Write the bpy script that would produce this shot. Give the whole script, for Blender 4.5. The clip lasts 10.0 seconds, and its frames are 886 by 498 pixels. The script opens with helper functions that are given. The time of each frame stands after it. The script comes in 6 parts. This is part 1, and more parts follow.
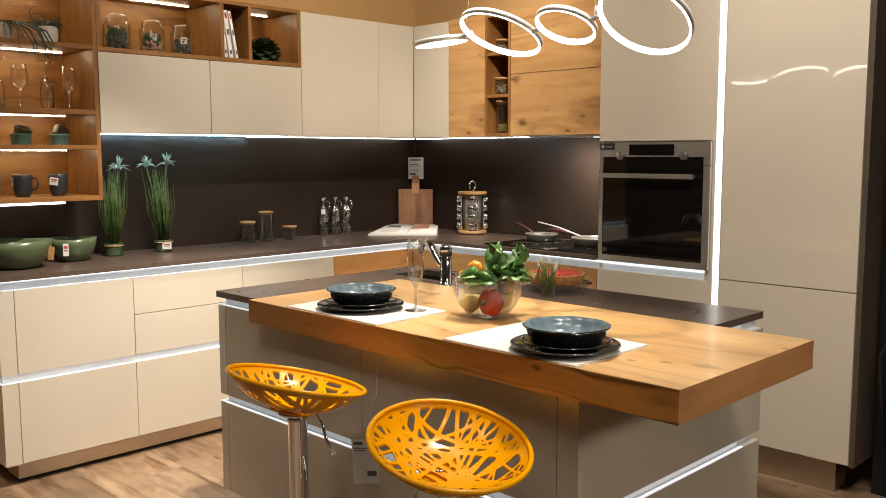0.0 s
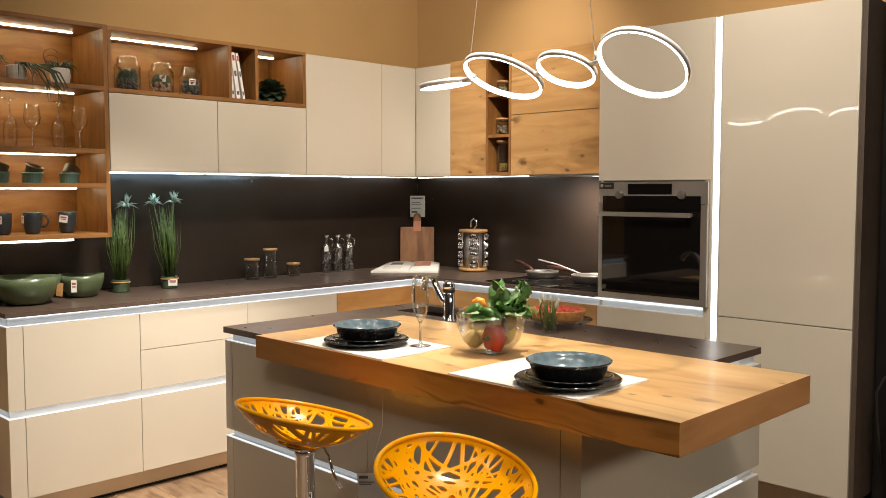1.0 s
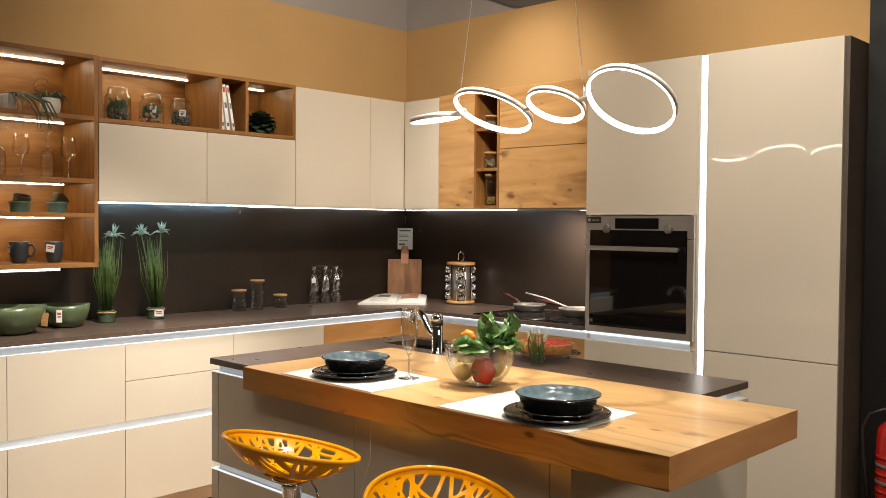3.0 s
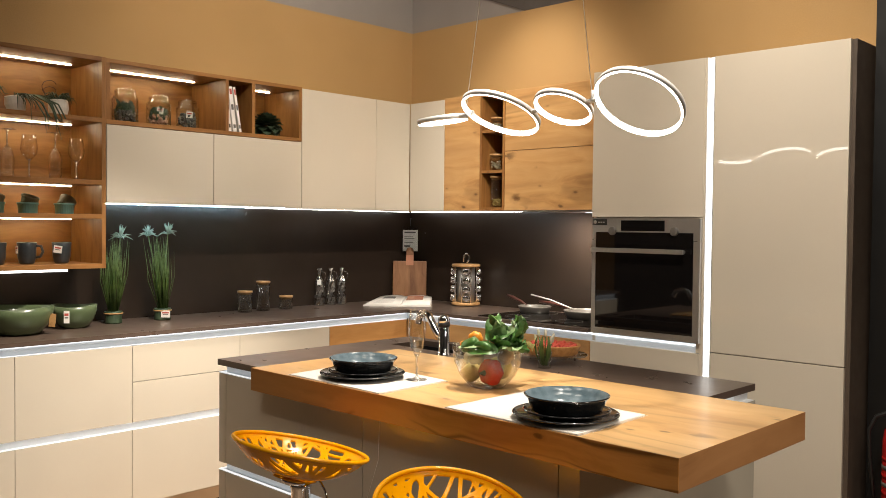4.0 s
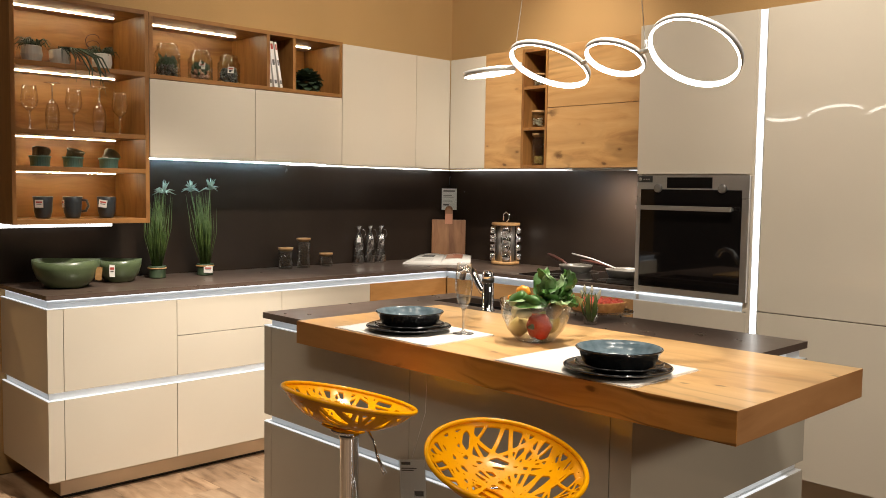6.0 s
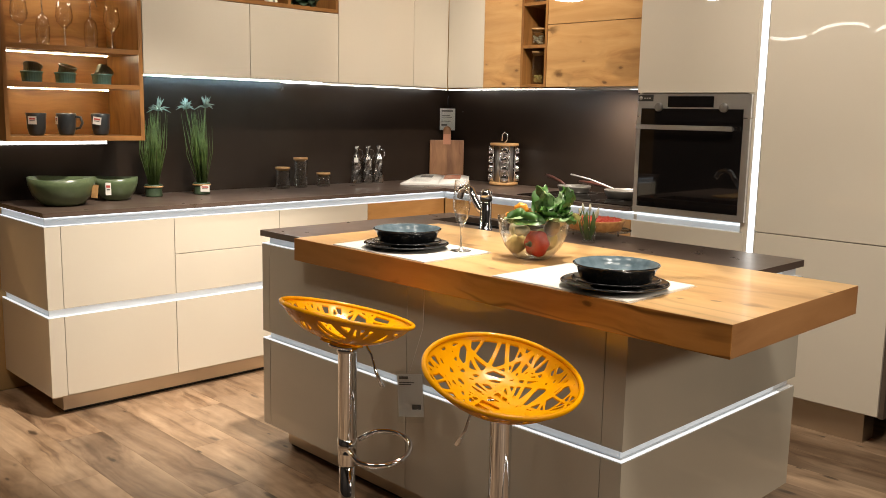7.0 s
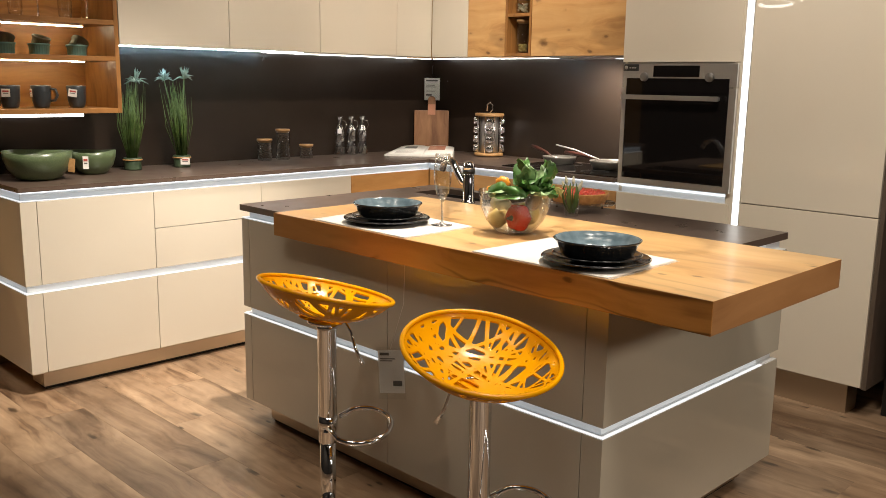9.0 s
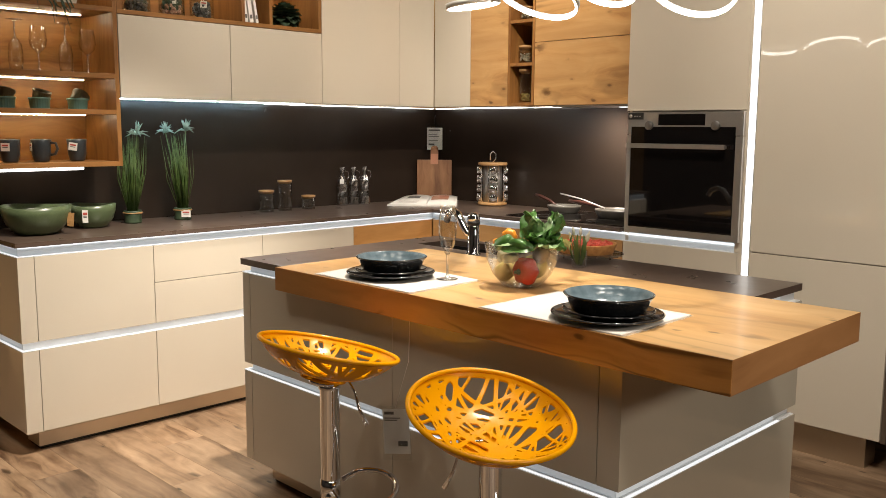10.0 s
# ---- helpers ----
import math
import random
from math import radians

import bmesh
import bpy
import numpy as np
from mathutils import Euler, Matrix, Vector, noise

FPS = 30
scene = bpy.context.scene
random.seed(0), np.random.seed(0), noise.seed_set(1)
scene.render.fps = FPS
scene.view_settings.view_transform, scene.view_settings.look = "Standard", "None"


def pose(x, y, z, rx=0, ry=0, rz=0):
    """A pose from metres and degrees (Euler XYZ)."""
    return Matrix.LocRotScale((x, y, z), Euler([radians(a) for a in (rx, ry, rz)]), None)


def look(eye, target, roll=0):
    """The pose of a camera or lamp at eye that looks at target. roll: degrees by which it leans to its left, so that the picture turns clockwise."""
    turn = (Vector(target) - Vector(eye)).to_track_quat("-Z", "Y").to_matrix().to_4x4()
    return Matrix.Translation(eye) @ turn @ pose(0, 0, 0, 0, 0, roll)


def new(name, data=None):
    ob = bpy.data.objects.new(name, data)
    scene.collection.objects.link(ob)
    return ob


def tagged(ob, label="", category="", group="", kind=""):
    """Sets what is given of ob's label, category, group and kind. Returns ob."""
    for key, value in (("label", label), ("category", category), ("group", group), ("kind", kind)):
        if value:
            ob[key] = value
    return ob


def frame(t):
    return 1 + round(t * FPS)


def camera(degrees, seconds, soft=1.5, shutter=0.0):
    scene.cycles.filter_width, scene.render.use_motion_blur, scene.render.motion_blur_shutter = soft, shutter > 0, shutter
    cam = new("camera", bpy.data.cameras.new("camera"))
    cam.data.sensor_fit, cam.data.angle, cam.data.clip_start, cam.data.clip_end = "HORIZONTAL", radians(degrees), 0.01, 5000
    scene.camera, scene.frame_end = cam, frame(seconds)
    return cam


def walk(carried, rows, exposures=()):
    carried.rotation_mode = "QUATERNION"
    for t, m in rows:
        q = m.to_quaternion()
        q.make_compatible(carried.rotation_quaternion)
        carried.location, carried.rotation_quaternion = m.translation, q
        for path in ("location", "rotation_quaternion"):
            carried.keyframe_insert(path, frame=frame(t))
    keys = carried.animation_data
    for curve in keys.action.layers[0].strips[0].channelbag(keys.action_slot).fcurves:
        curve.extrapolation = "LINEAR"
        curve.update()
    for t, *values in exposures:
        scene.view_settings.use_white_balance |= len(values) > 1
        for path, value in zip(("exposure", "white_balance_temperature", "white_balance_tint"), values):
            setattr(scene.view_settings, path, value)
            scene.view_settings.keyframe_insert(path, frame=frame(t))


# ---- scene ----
cam = camera(53.6, 10.0, soft=0.8)
PATH = [
    (0, (4.534, -4.289, 1.457), (3.132, -2.88, 1.239), -0.1),
    (0.5, (4.557, -4.333, 1.461), (3.152, -2.919, 1.29), -0.1),
    (1, (4.569, -4.354, 1.462), (3.164, -2.936, 1.329), -0.0),
    (1.5, (4.572, -4.357, 1.461), (3.169, -2.936, 1.358), 0.1),
    (2, (4.579, -4.362, 1.463), (3.184, -2.931, 1.38), 0.1),
    (2.5, (4.573, -4.366, 1.462), (3.19, -2.923, 1.396), 0.4),
    (4, (4.559, -4.391, 1.461), (3.171, -2.951, 1.407), 0.6),
    (4.5, (4.555, -4.401, 1.462), (3.153, -2.976, 1.407), 0.5),
    (5, (4.542, -4.399, 1.455), (3.121, -2.994, 1.399), 0.5),
    (6.5, (4.49, -4.415, 1.406), (3.061, -3.033, 1.188), 1.0),
    (7, (4.495, -4.405, 1.395), (3.08, -3.025, 1.088), 1.1),
    (7.5, (4.511, -4.416, 1.387), (3.109, -3.032, 1.041), 1.1),
    (8, (4.507, -4.395, 1.386), (3.116, -3.01, 1.005), 1.1),
    (8.5, (4.502, -4.379, 1.395), (3.116, -2.99, 1.005), 1.1),
    (9, (4.486, -4.355, 1.409), (3.097, -2.966, 1.032), 0.9),
    (9.5, (4.457, -4.338, 1.418), (3.06, -2.943, 1.096), 0.7),
    (10, (4.426, -4.31, 1.422), (3.02, -2.913, 1.149), 0.4),
]
walk(cam, [(t, look(eye, target, roll)) for t, eye, target, roll in PATH], [(0.0, -0.15), (2.0, -0.08), (4.0, -0.11), (5.0, -0.20), (6.5, -0.08), (7.5, 0.04), (8.5, 0.04), (9.4, -0.13), (10.0, -0.15)])

# ---- world and light ----
world = bpy.data.worlds.new("hall")
scene.world = world
world.use_nodes = True
world.node_tree.nodes["Background"].inputs["Color"].default_value = (1.0, 0.86, 0.70, 1)
world.node_tree.nodes["Background"].inputs["Strength"].default_value = 0.09
CEIL = 3.70


def spot(eye, target, watts, degrees=60, blend=1.0, radius=0.05, colour=(1.0, 0.895, 0.765)):
    """One spot lamp: a showroom spot that shines out of a fixture on the hall's ceiling, the extractor's lamp or the
    added low fill.
    """
    data = bpy.data.lights.new("spot_lamp", "SPOT")
    data.energy, data.spot_size, data.spot_blend, data.shadow_soft_size, data.color = watts, radians(degrees), blend, radius, colour
    ob = new("spot_lamp", data)
    ob.matrix_world = look(eye, target)
    return ob


SPOTS = [
    # eye, target, watts, cone
    ((2.30, -2.50, 3.45), (0.60, -2.50, 0.30), 800, 43),
    ((2.80, -2.10, 3.45), (0.20, -0.85, 1.90), 320, 84),
    ((2.45, -1.75, 3.45), (2.20, -2.20, 0.92), 400, 38),
    ((3.10, -1.75, 3.45), (2.88, -2.28, 0.92), 350, 36),
    ((1.28, -1.05, 3.45), (1.20, -0.10, 1.90), 135, 62),
    ((2.75, -1.15, 3.45), (2.75, -0.10, 2.45), 85, 84),
    ((3.60, -2.45, 3.45), (3.05, -0.60, 1.70), 225, 52),
    ((2.60, -4.20, 3.45), (1.90, -3.20, 0.00), 66, 56),
    ((4.70, -3.20, 3.45), (3.90, -1.40, 0.00), 270, 60),
    ((1.35, -1.90, 3.45), (1.06, -1.95, 0.00), 350, 40),
    ((2.00, -1.70, 3.45), (0.42, -0.55, 0.93), 130, 40),
    # added low fill over the aisle, unseen, to brighten the island's right end
    ((7.20, -2.30, 2.40), (3.25, -1.90, 0.45), 225, 40),
    # the lamp in the extractor
    ((1.62, -0.22, 1.535), (1.40, -0.03, 1.05), 62, 150),
]
for eye, target, watts, cone in SPOTS:
    spot(eye, target, watts, cone, radius=0.30 if eye[0] > 4.0 else 0.05)
# added soft fill, unseen, high up over the aisle; stands in for general hall light
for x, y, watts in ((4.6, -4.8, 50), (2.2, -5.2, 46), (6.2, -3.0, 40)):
    data = bpy.data.lights.new("hall_fill", "AREA")
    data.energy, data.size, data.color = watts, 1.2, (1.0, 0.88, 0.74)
    new("hall_fill", data).matrix_world = look((x, y, 5.9), (x, y, 0))


# ---- materials ----
def material(name):
    m = bpy.data.materials.new(name)
    m.use_nodes = True
    nt = m.node_tree
    return m, nt, nt.nodes["Principled BSDF"]


def node(nt, kind, **props):
    n = nt.nodes.new(kind)
    for key, value in props.items():
        n.inputs[key.replace("_", " ")].default_value = value
    return n


def ramp(nt, fac, stops):
    n = nt.nodes.new("ShaderNodeValToRGB")
    while len(n.color_ramp.elements) < len(stops):
        n.color_ramp.elements.new(0.5)
    for e, (p, c) in zip(n.color_ramp.elements, stops):
        e.position, e.color = p, (*c, 1)
    nt.links.new(fac, n.inputs["Fac"])
    return n.outputs["Color"]


def coords(nt, scale=(1, 1, 1), random_shift=False):
    tc = nt.nodes.new("ShaderNodeTexCoord")
    mp = nt.nodes.new("ShaderNodeMapping")
    mp.inputs["Scale"].default_value = scale
    nt.links.new(tc.outputs["Object"], mp.inputs["Vector"])
    if random_shift:
        info = nt.nodes.new("ShaderNodeObjectInfo")
        mul = nt.nodes.new("ShaderNodeMath")
        mul.operation = "MULTIPLY"
        mul.inputs[1].default_value = 37.0
        nt.links.new(info.outputs["Random"], mul.inputs[0])
        nt.links.new(mul.outputs[0], mp.inputs["Location"])
    return mp.outputs["Vector"]


def mix(nt, fac, a, b, blend="MIX"):
    n = nt.nodes.new("ShaderNodeMix")
    n.data_type, n.blend_type = "RGBA", blend
    for value, socket in ((fac, n.inputs[0]), (a, n.inputs[6]), (b, n.inputs[7])):
        if isinstance(value, (int, float)):
            socket.default_value = value
        elif isinstance(value, tuple):
            socket.default_value = (*value, 1)
        else:
            nt.links.new(value, socket)
    return n.outputs[2]


def bump(nt, bsdf, height, strength, distance=0.001):
    b = node(nt, "ShaderNodeBump", Strength=strength, Distance=distance)
    nt.links.new(height, b.inputs["Height"])
    nt.links.new(b.outputs["Normal"], bsdf.inputs["Normal"])


def noise_tex(nt, vec, scale, detail=4.0, distortion=0.0, rough=0.5):
    n = node(nt, "ShaderNodeTexNoise", Scale=scale, Detail=detail, Distortion=distortion, Roughness=rough)
    nt.links.new(vec, n.inputs["Vector"])
    return n.outputs["Fac"]


def plain(name, colour, rough=0.5, metal=0.0, vary=0.12, scale=6.0, relief=0.05, coat=0.0, fine=160.0, grain=0.12):
    """A painted, ceramic, metal or plastic surface: slight stains, slight grain, slight relief."""
    m, nt, b = material(name)
    v = coords(nt)
    dark = tuple(c * (1 - vary) for c in colour)
    light = tuple(min(1.0, c * (1 + vary)) for c in colour)
    big = ramp(nt, noise_tex(nt, v, scale), [(0.3, dark), (0.7, light)])
    small = noise_tex(nt, v, fine, 2.0)
    nt.links.new(mix(nt, grain, big, small, "OVERLAY"), b.inputs["Base Color"])
    r = nt.nodes.new("ShaderNodeMapRange")
    r.inputs["To Min"].default_value, r.inputs["To Max"].default_value = rough * 0.8, min(1.0, rough * 1.25)
    nt.links.new(noise_tex(nt, v, scale * 3), r.inputs["Value"])
    nt.links.new(r.outputs["Result"], b.inputs["Roughness"])
    b.inputs["Metallic"].default_value = metal
    b.inputs["Coat Weight"].default_value = coat
    b.inputs["Coat Roughness"].default_value = 0.012
    if relief:
        bump(nt, b, small, relief)
    return m


def wood(name, light, mid, dark, axis="x", knots=0.0, rough=0.42, grain=16.0, shift=False, relief=0.12, coat=0.0, veins=0.0):
    """Sawn wood with the grain along one axis, darker streaks and, where wanted, knots."""
    m, nt, b = material(name)
    stretch = {"x": (0.10, 1, 1), "y": (1, 0.10, 1), "z": (1, 1, 0.10)}[axis]
    half = {"x": (0.55, 1, 1), "y": (1, 0.55, 1), "z": (1, 1, 0.55)}[axis]
    v, w = coords(nt, stretch, shift), coords(nt, half, shift)
    wav = noise_tex(nt, w, 3.0, 3.0)
    add = nt.nodes.new("ShaderNodeVectorMath")
    add.operation = "ADD"
    sc = nt.nodes.new("ShaderNodeVectorMath")
    sc.operation = "SCALE"
    sc.inputs["Scale"].default_value = 0.16
    nt.links.new(wav, sc.inputs[0])
    nt.links.new(v, add.inputs[0])
    nt.links.new(sc.outputs[0], add.inputs[1])
    streak = noise_tex(nt, add.outputs[0], grain, 7.0, 0.4, 0.6)
    col = ramp(nt, streak, [(0.28, dark), (0.46, mid), (0.68, light)])
    broad = ramp(nt, noise_tex(nt, v, 3.5, 2.0), [(0.3, (0.72, 0.66, 0.60)), (0.7, (1.12, 1.1, 1.05))])
    col = mix(nt, 0.8, col, broad, "MULTIPLY")
    if shift:
        cloud = ramp(nt, noise_tex(nt, w, 7.0, 3.0, 0.0, 0.6), [(0.30, (0.58, 0.53, 0.48)), (0.52, (1.0, 0.98, 0.96)), (0.72, (1.14, 1.13, 1.11))])
        col = mix(nt, 0.85, col, cloud, "MULTIPLY")
    if knots:
        flat = board_plane(nt, half, axis, shift)
        rough_edge = noise_tex(nt, flat, 38.0, 3.0)
        for size, share, core, rim in ((5.0 if shift else 3.4, 0.54 if shift else 0.50, 0.05, 0.11), (11.0 if shift else 8.0, 0.60 if shift else 0.53, 0.05, 0.13)):
            vo = node(nt, "ShaderNodeTexVoronoi", Scale=size, Randomness=0.9)
            vo.voronoi_dimensions = "2D"
            nt.links.new(flat, vo.inputs["Vector"])
            far = nt.nodes.new("ShaderNodeMath")
            far.operation = "MULTIPLY_ADD"
            far.inputs[1].default_value, far.inputs[2].default_value = 0.16, -0.08
            nt.links.new(rough_edge, far.inputs[0])
            dist = nt.nodes.new("ShaderNodeMath")
            dist.operation = "ADD"
            nt.links.new(vo.outputs["Distance"], dist.inputs[0])
            nt.links.new(far.outputs[0], dist.inputs[1])
            mark = ramp(nt, dist.outputs[0], [(core * 0.4, (1, 1, 1)), (core, (0.75, 0.75, 0.75)), (core * 1.4, (0.22, 0.22, 0.22)), (rim, (0, 0, 0))])
            gate = ramp(nt, noise_tex(nt, flat, size * 0.55, 1.0), [(share, (0, 0, 0)), (share + 0.05, (1, 1, 1))])
            bw = nt.nodes.new("ShaderNodeRGBToBW")
            nt.links.new(mix(nt, 1.0, mark, gate, "MULTIPLY"), bw.inputs[0])
            k = nt.nodes.new("ShaderNodeMath")
            k.operation = "MULTIPLY"
            k.inputs[1].default_value = knots
            nt.links.new(bw.outputs[0], k.inputs[0])
            col = mix(nt, k.outputs[0], col, tuple(c * 0.38 for c in dark))
    if veins:
        line = ramp(nt, noise_tex(nt, add.outputs[0], 2.6, 3.0, 0.8), [(0.480, (0, 0, 0)), (0.496, (1, 1, 1)), (0.504, (1, 1, 1)), (0.520, (0, 0, 0))])
        gate = ramp(nt, noise_tex(nt, w, 3.1, 2.0), [(0.44, (0, 0, 0)), (0.56, (1, 1, 1))])
        bw = nt.nodes.new("ShaderNodeRGBToBW")
        nt.links.new(mix(nt, 1.0, line, gate, "MULTIPLY"), bw.inputs[0])
        k = nt.nodes.new("ShaderNodeMath")
        k.operation = "MULTIPLY"
        k.inputs[1].default_value = veins
        nt.links.new(bw.outputs[0], k.inputs[0])
        col = mix(nt, k.outputs[0], col, tuple(c * 0.45 for c in dark))
    if shift:
        info = nt.nodes.new("ShaderNodeObjectInfo")
        tone = ramp(nt, info.outputs["Random"], [(0.0, (0.66, 0.63, 0.60)), (0.5, (0.95, 0.93, 0.9)), (1.0, (1.18, 1.14, 1.08))])
        col = mix(nt, 1.0, col, tone, "MULTIPLY")
    nt.links.new(col, b.inputs["Base Color"])
    b.inputs["Roughness"].default_value = rough
    b.inputs["Coat Weight"].default_value = coat
    bump(nt, b, streak, relief)
    return m


def board_plane(nt, half, axis, shift):
    """Flat coordinates on a board: along the grain, and across it over whichever face it is."""
    v = coords(nt, (1, 1, 1), shift)
    sep = nt.nodes.new("ShaderNodeSeparateXYZ")
    nt.links.new(v, sep.inputs[0])
    along, rest = {"x": (0, (1, 2)), "y": (1, (0, 2)), "z": (2, (0, 1))}[axis]
    across = nt.nodes.new("ShaderNodeMath")
    across.operation = "ADD"
    nt.links.new(sep.outputs[rest[0]], across.inputs[0])
    nt.links.new(sep.outputs[rest[1]], across.inputs[1])
    slow = nt.nodes.new("ShaderNodeMath")
    slow.operation = "MULTIPLY"
    slow.inputs[1].default_value = 0.36 if shift else 0.55
    nt.links.new(sep.outputs[along], slow.inputs[0])
    com = nt.nodes.new("ShaderNodeCombineXYZ")
    nt.links.new(slow.outputs[0], com.inputs[0])
    nt.links.new(across.outputs[0], com.inputs[1])
    return com.outputs[0]


def glowing(name, colour, strength):
    m, nt, b = material(name)
    b.inputs["Base Color"].default_value = (0.8, 0.8, 0.8, 1)
    b.inputs["Emission Color"].default_value = (*colour, 1)
    b.inputs["Emission Strength"].default_value = strength
    return m


def glass(name, tint=(1, 1, 1), rough=0.02, ior=1.5, least=0.03):
    """Thin clear walls: they let the view through, and gloss grows towards the edge."""
    m, nt, b = material(name)
    nt.nodes.remove(b)
    through_it = nt.nodes.new("ShaderNodeBsdfTransparent")
    through_it.inputs["Color"].default_value = (*tint, 1)
    gloss = nt.nodes.new("ShaderNodeBsdfGlossy")
    gloss.inputs["Roughness"].default_value = rough
    edge = nt.nodes.new("ShaderNodeLayerWeight")
    rise = nt.nodes.new("ShaderNodeMath")
    rise.operation = "POWER"
    rise.inputs[1].default_value = 2.6
    nt.links.new(edge.outputs["Facing"], rise.inputs[0])
    fres = nt.nodes.new("ShaderNodeMapRange")
    fres.inputs["To Min"].default_value, fres.inputs["To Max"].default_value = least, ior - 0.6
    nt.links.new(rise.outputs[0], fres.inputs["Value"])
    both = nt.nodes.new("ShaderNodeMixShader")
    nt.links.new(fres.outputs[0], both.inputs[0])
    nt.links.new(through_it.outputs[0], both.inputs[1])
    nt.links.new(gloss.outputs[0], both.inputs[2])
    nt.links.new(both.outputs[0], nt.nodes["Material Output"].inputs["Surface"])
    return m


def solid_glass(name, tint=(1, 1, 1), ior=1.45):
    m, nt, b = material(name)
    b.inputs["Base Color"].default_value = (*tint, 1)
    b.inputs["Transmission Weight"].default_value = 1.0
    b.inputs["Roughness"].default_value = 0.0
    b.inputs["IOR"].default_value = ior
    return m


def brushed(name, colour, rough, axis="x"):
    m, nt, b = material(name)
    v = coords(nt, {"x": (0.03, 1, 1), "z": (1, 1, 0.03)}[axis])
    g = noise_tex(nt, v, 120.0, 2.0)
    b.inputs["Base Color"].default_value = (*colour, 1)
    b.inputs["Metallic"].default_value = 1.0
    r = nt.nodes.new("ShaderNodeMapRange")
    r.inputs["To Min"].default_value, r.inputs["To Max"].default_value = rough * 0.8, rough * 1.3
    nt.links.new(g, r.inputs["Value"])
    nt.links.new(r.outputs["Result"], b.inputs["Roughness"])
    return m


def mottled(name, stops, scale=40.0, rough=0.5, relief=0.3, distance=0.002):
    m, nt, b = material(name)
    v = coords(nt)
    f = noise_tex(nt, v, scale, 5.0)
    nt.links.new(ramp(nt, f, stops), b.inputs["Base Color"])
    b.inputs["Roughness"].default_value = rough
    bump(nt, b, f, relief, distance)
    return m


CREAM = plain("cream_lacquer", (0.64, 0.575, 0.47), 0.45, vary=0.02, scale=2.0, relief=0.0, coat=1.0, grain=0.02)
CREAM_DULL = plain("cream_carcass", (0.55, 0.47, 0.35), 0.35, vary=0.03, relief=0.02)
TAUPE = plain("taupe_lacquer", (0.48, 0.437, 0.352), 0.45, vary=0.02, scale=2.0, relief=0.0, coat=1.0, grain=0.02)
SHELF = wood("shelf_oak", (0.36, 0.175, 0.052), (0.285, 0.130, 0.036), (0.19, 0.078, 0.020), "y", 0.0, 0.45, 22.0)
SHELF_UP = wood("shelf_oak_upright", (0.36, 0.175, 0.052), (0.285, 0.130, 0.036), (0.19, 0.078, 0.020), "z", 0.0, 0.45, 22.0)
OAK_X = wood("knotty_oak", (0.66, 0.41, 0.18), (0.56, 0.32, 0.125), (0.34, 0.16, 0.055), "x", 0.95, 0.40, 11.0, veins=0.4)
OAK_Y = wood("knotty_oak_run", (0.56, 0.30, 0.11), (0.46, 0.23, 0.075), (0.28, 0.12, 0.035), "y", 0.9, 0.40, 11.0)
SLAB_OAK = wood("table_oak", (0.72, 0.475, 0.225), (0.65, 0.400, 0.170), (0.53, 0.295, 0.115), "x", 0.85, 0.38, 9.0, coat=0.06, veins=0.28)
PLANK = wood("floor_laminate", (0.45, 0.335, 0.238), (0.31, 0.217, 0.146), (0.115, 0.068, 0.041), "x", 0.9, 0.36, 14.0, shift=True)
# edge and end oak darker and redder: shade and seat bounce in the colour
OAK_EDGE_SHADED = wood("table_oak_edge_shaded", (0.56, 0.275, 0.080), (0.45, 0.205, 0.052), (0.27, 0.105, 0.024), "x", 0.95, 0.30, 9.0, coat=0.2, veins=0.95)
OAK_END_SHADED = wood("table_oak_end_shaded", (0.42, 0.215, 0.090), (0.35, 0.170, 0.066), (0.26, 0.115, 0.042), "y", 0.0, 0.4, 14.0)
STONE = plain("brown_stone_top", (0.100, 0.070, 0.054), 0.29, vary=0.08, scale=3.0, relief=0.0, fine=420.0, grain=0.08)
SPLASH = plain("brown_backsplash", (0.029, 0.0198, 0.0145), 0.24, vary=0.10, scale=3.0, relief=0.02, fine=420.0)
OCHRE = plain("ochre_paint", (0.46, 0.28, 0.11), 0.80, vary=0.05, scale=2.0, relief=0.10)
HALL_GREY = plain("hall_grey_paint", (0.30, 0.27, 0.25), 0.85, vary=0.08, scale=1.5, relief=0.05)
# for the unseen hall shell: dark to cut ambient light and reflections
HALL_DARK = plain("hall_unseen_dark", (0.07, 0.062, 0.056), 0.8, vary=0.15, scale=1.5)
BLACK = plain("black_panel", (0.006, 0.006, 0.006), 0.40, vary=0.2, relief=0.03)
ALU = plain("aluminium_profile", (0.80, 0.82, 0.84), 0.40, 0.10, vary=0.03, relief=0.01)
PLINTH = brushed("plinth_champagne", (0.62, 0.55, 0.45), 0.32)
KNOB = plain("dark_steel", (0.24, 0.225, 0.21), 0.35, 0.8, vary=0.03, relief=0.0)
STEEL = plain("stainless_steel", (0.49, 0.465, 0.44), 0.38, 0.90, vary=0.04, scale=2.0, relief=0.01)
CHROME = plain("chrome", (0.78, 0.80, 0.83), 0.05, 1.0, vary=0.02, relief=0.0)
OVEN_GLASS = plain("black_oven_glass", (0.006, 0.005, 0.005), 0.04, vary=0.1, relief=0.0, coat=0.5)
DARK = plain("dark_plastic", (0.015, 0.015, 0.015), 0.35, relief=0.03)
LED = glowing("led_strip", (0.88, 0.95, 1.0), 1.6)
LED_SHELF = glowing("led_shelf", (1.0, 0.86, 0.56), 48.0)
# weak glow that stands in for light on the grooves' backs
GROOVE_GLOW = glowing("groove_glow", (0.78, 0.92, 1.0), 0.17)
LED_UNDER = glowing("led_under", (1.0, 0.95, 0.87), 8.0)
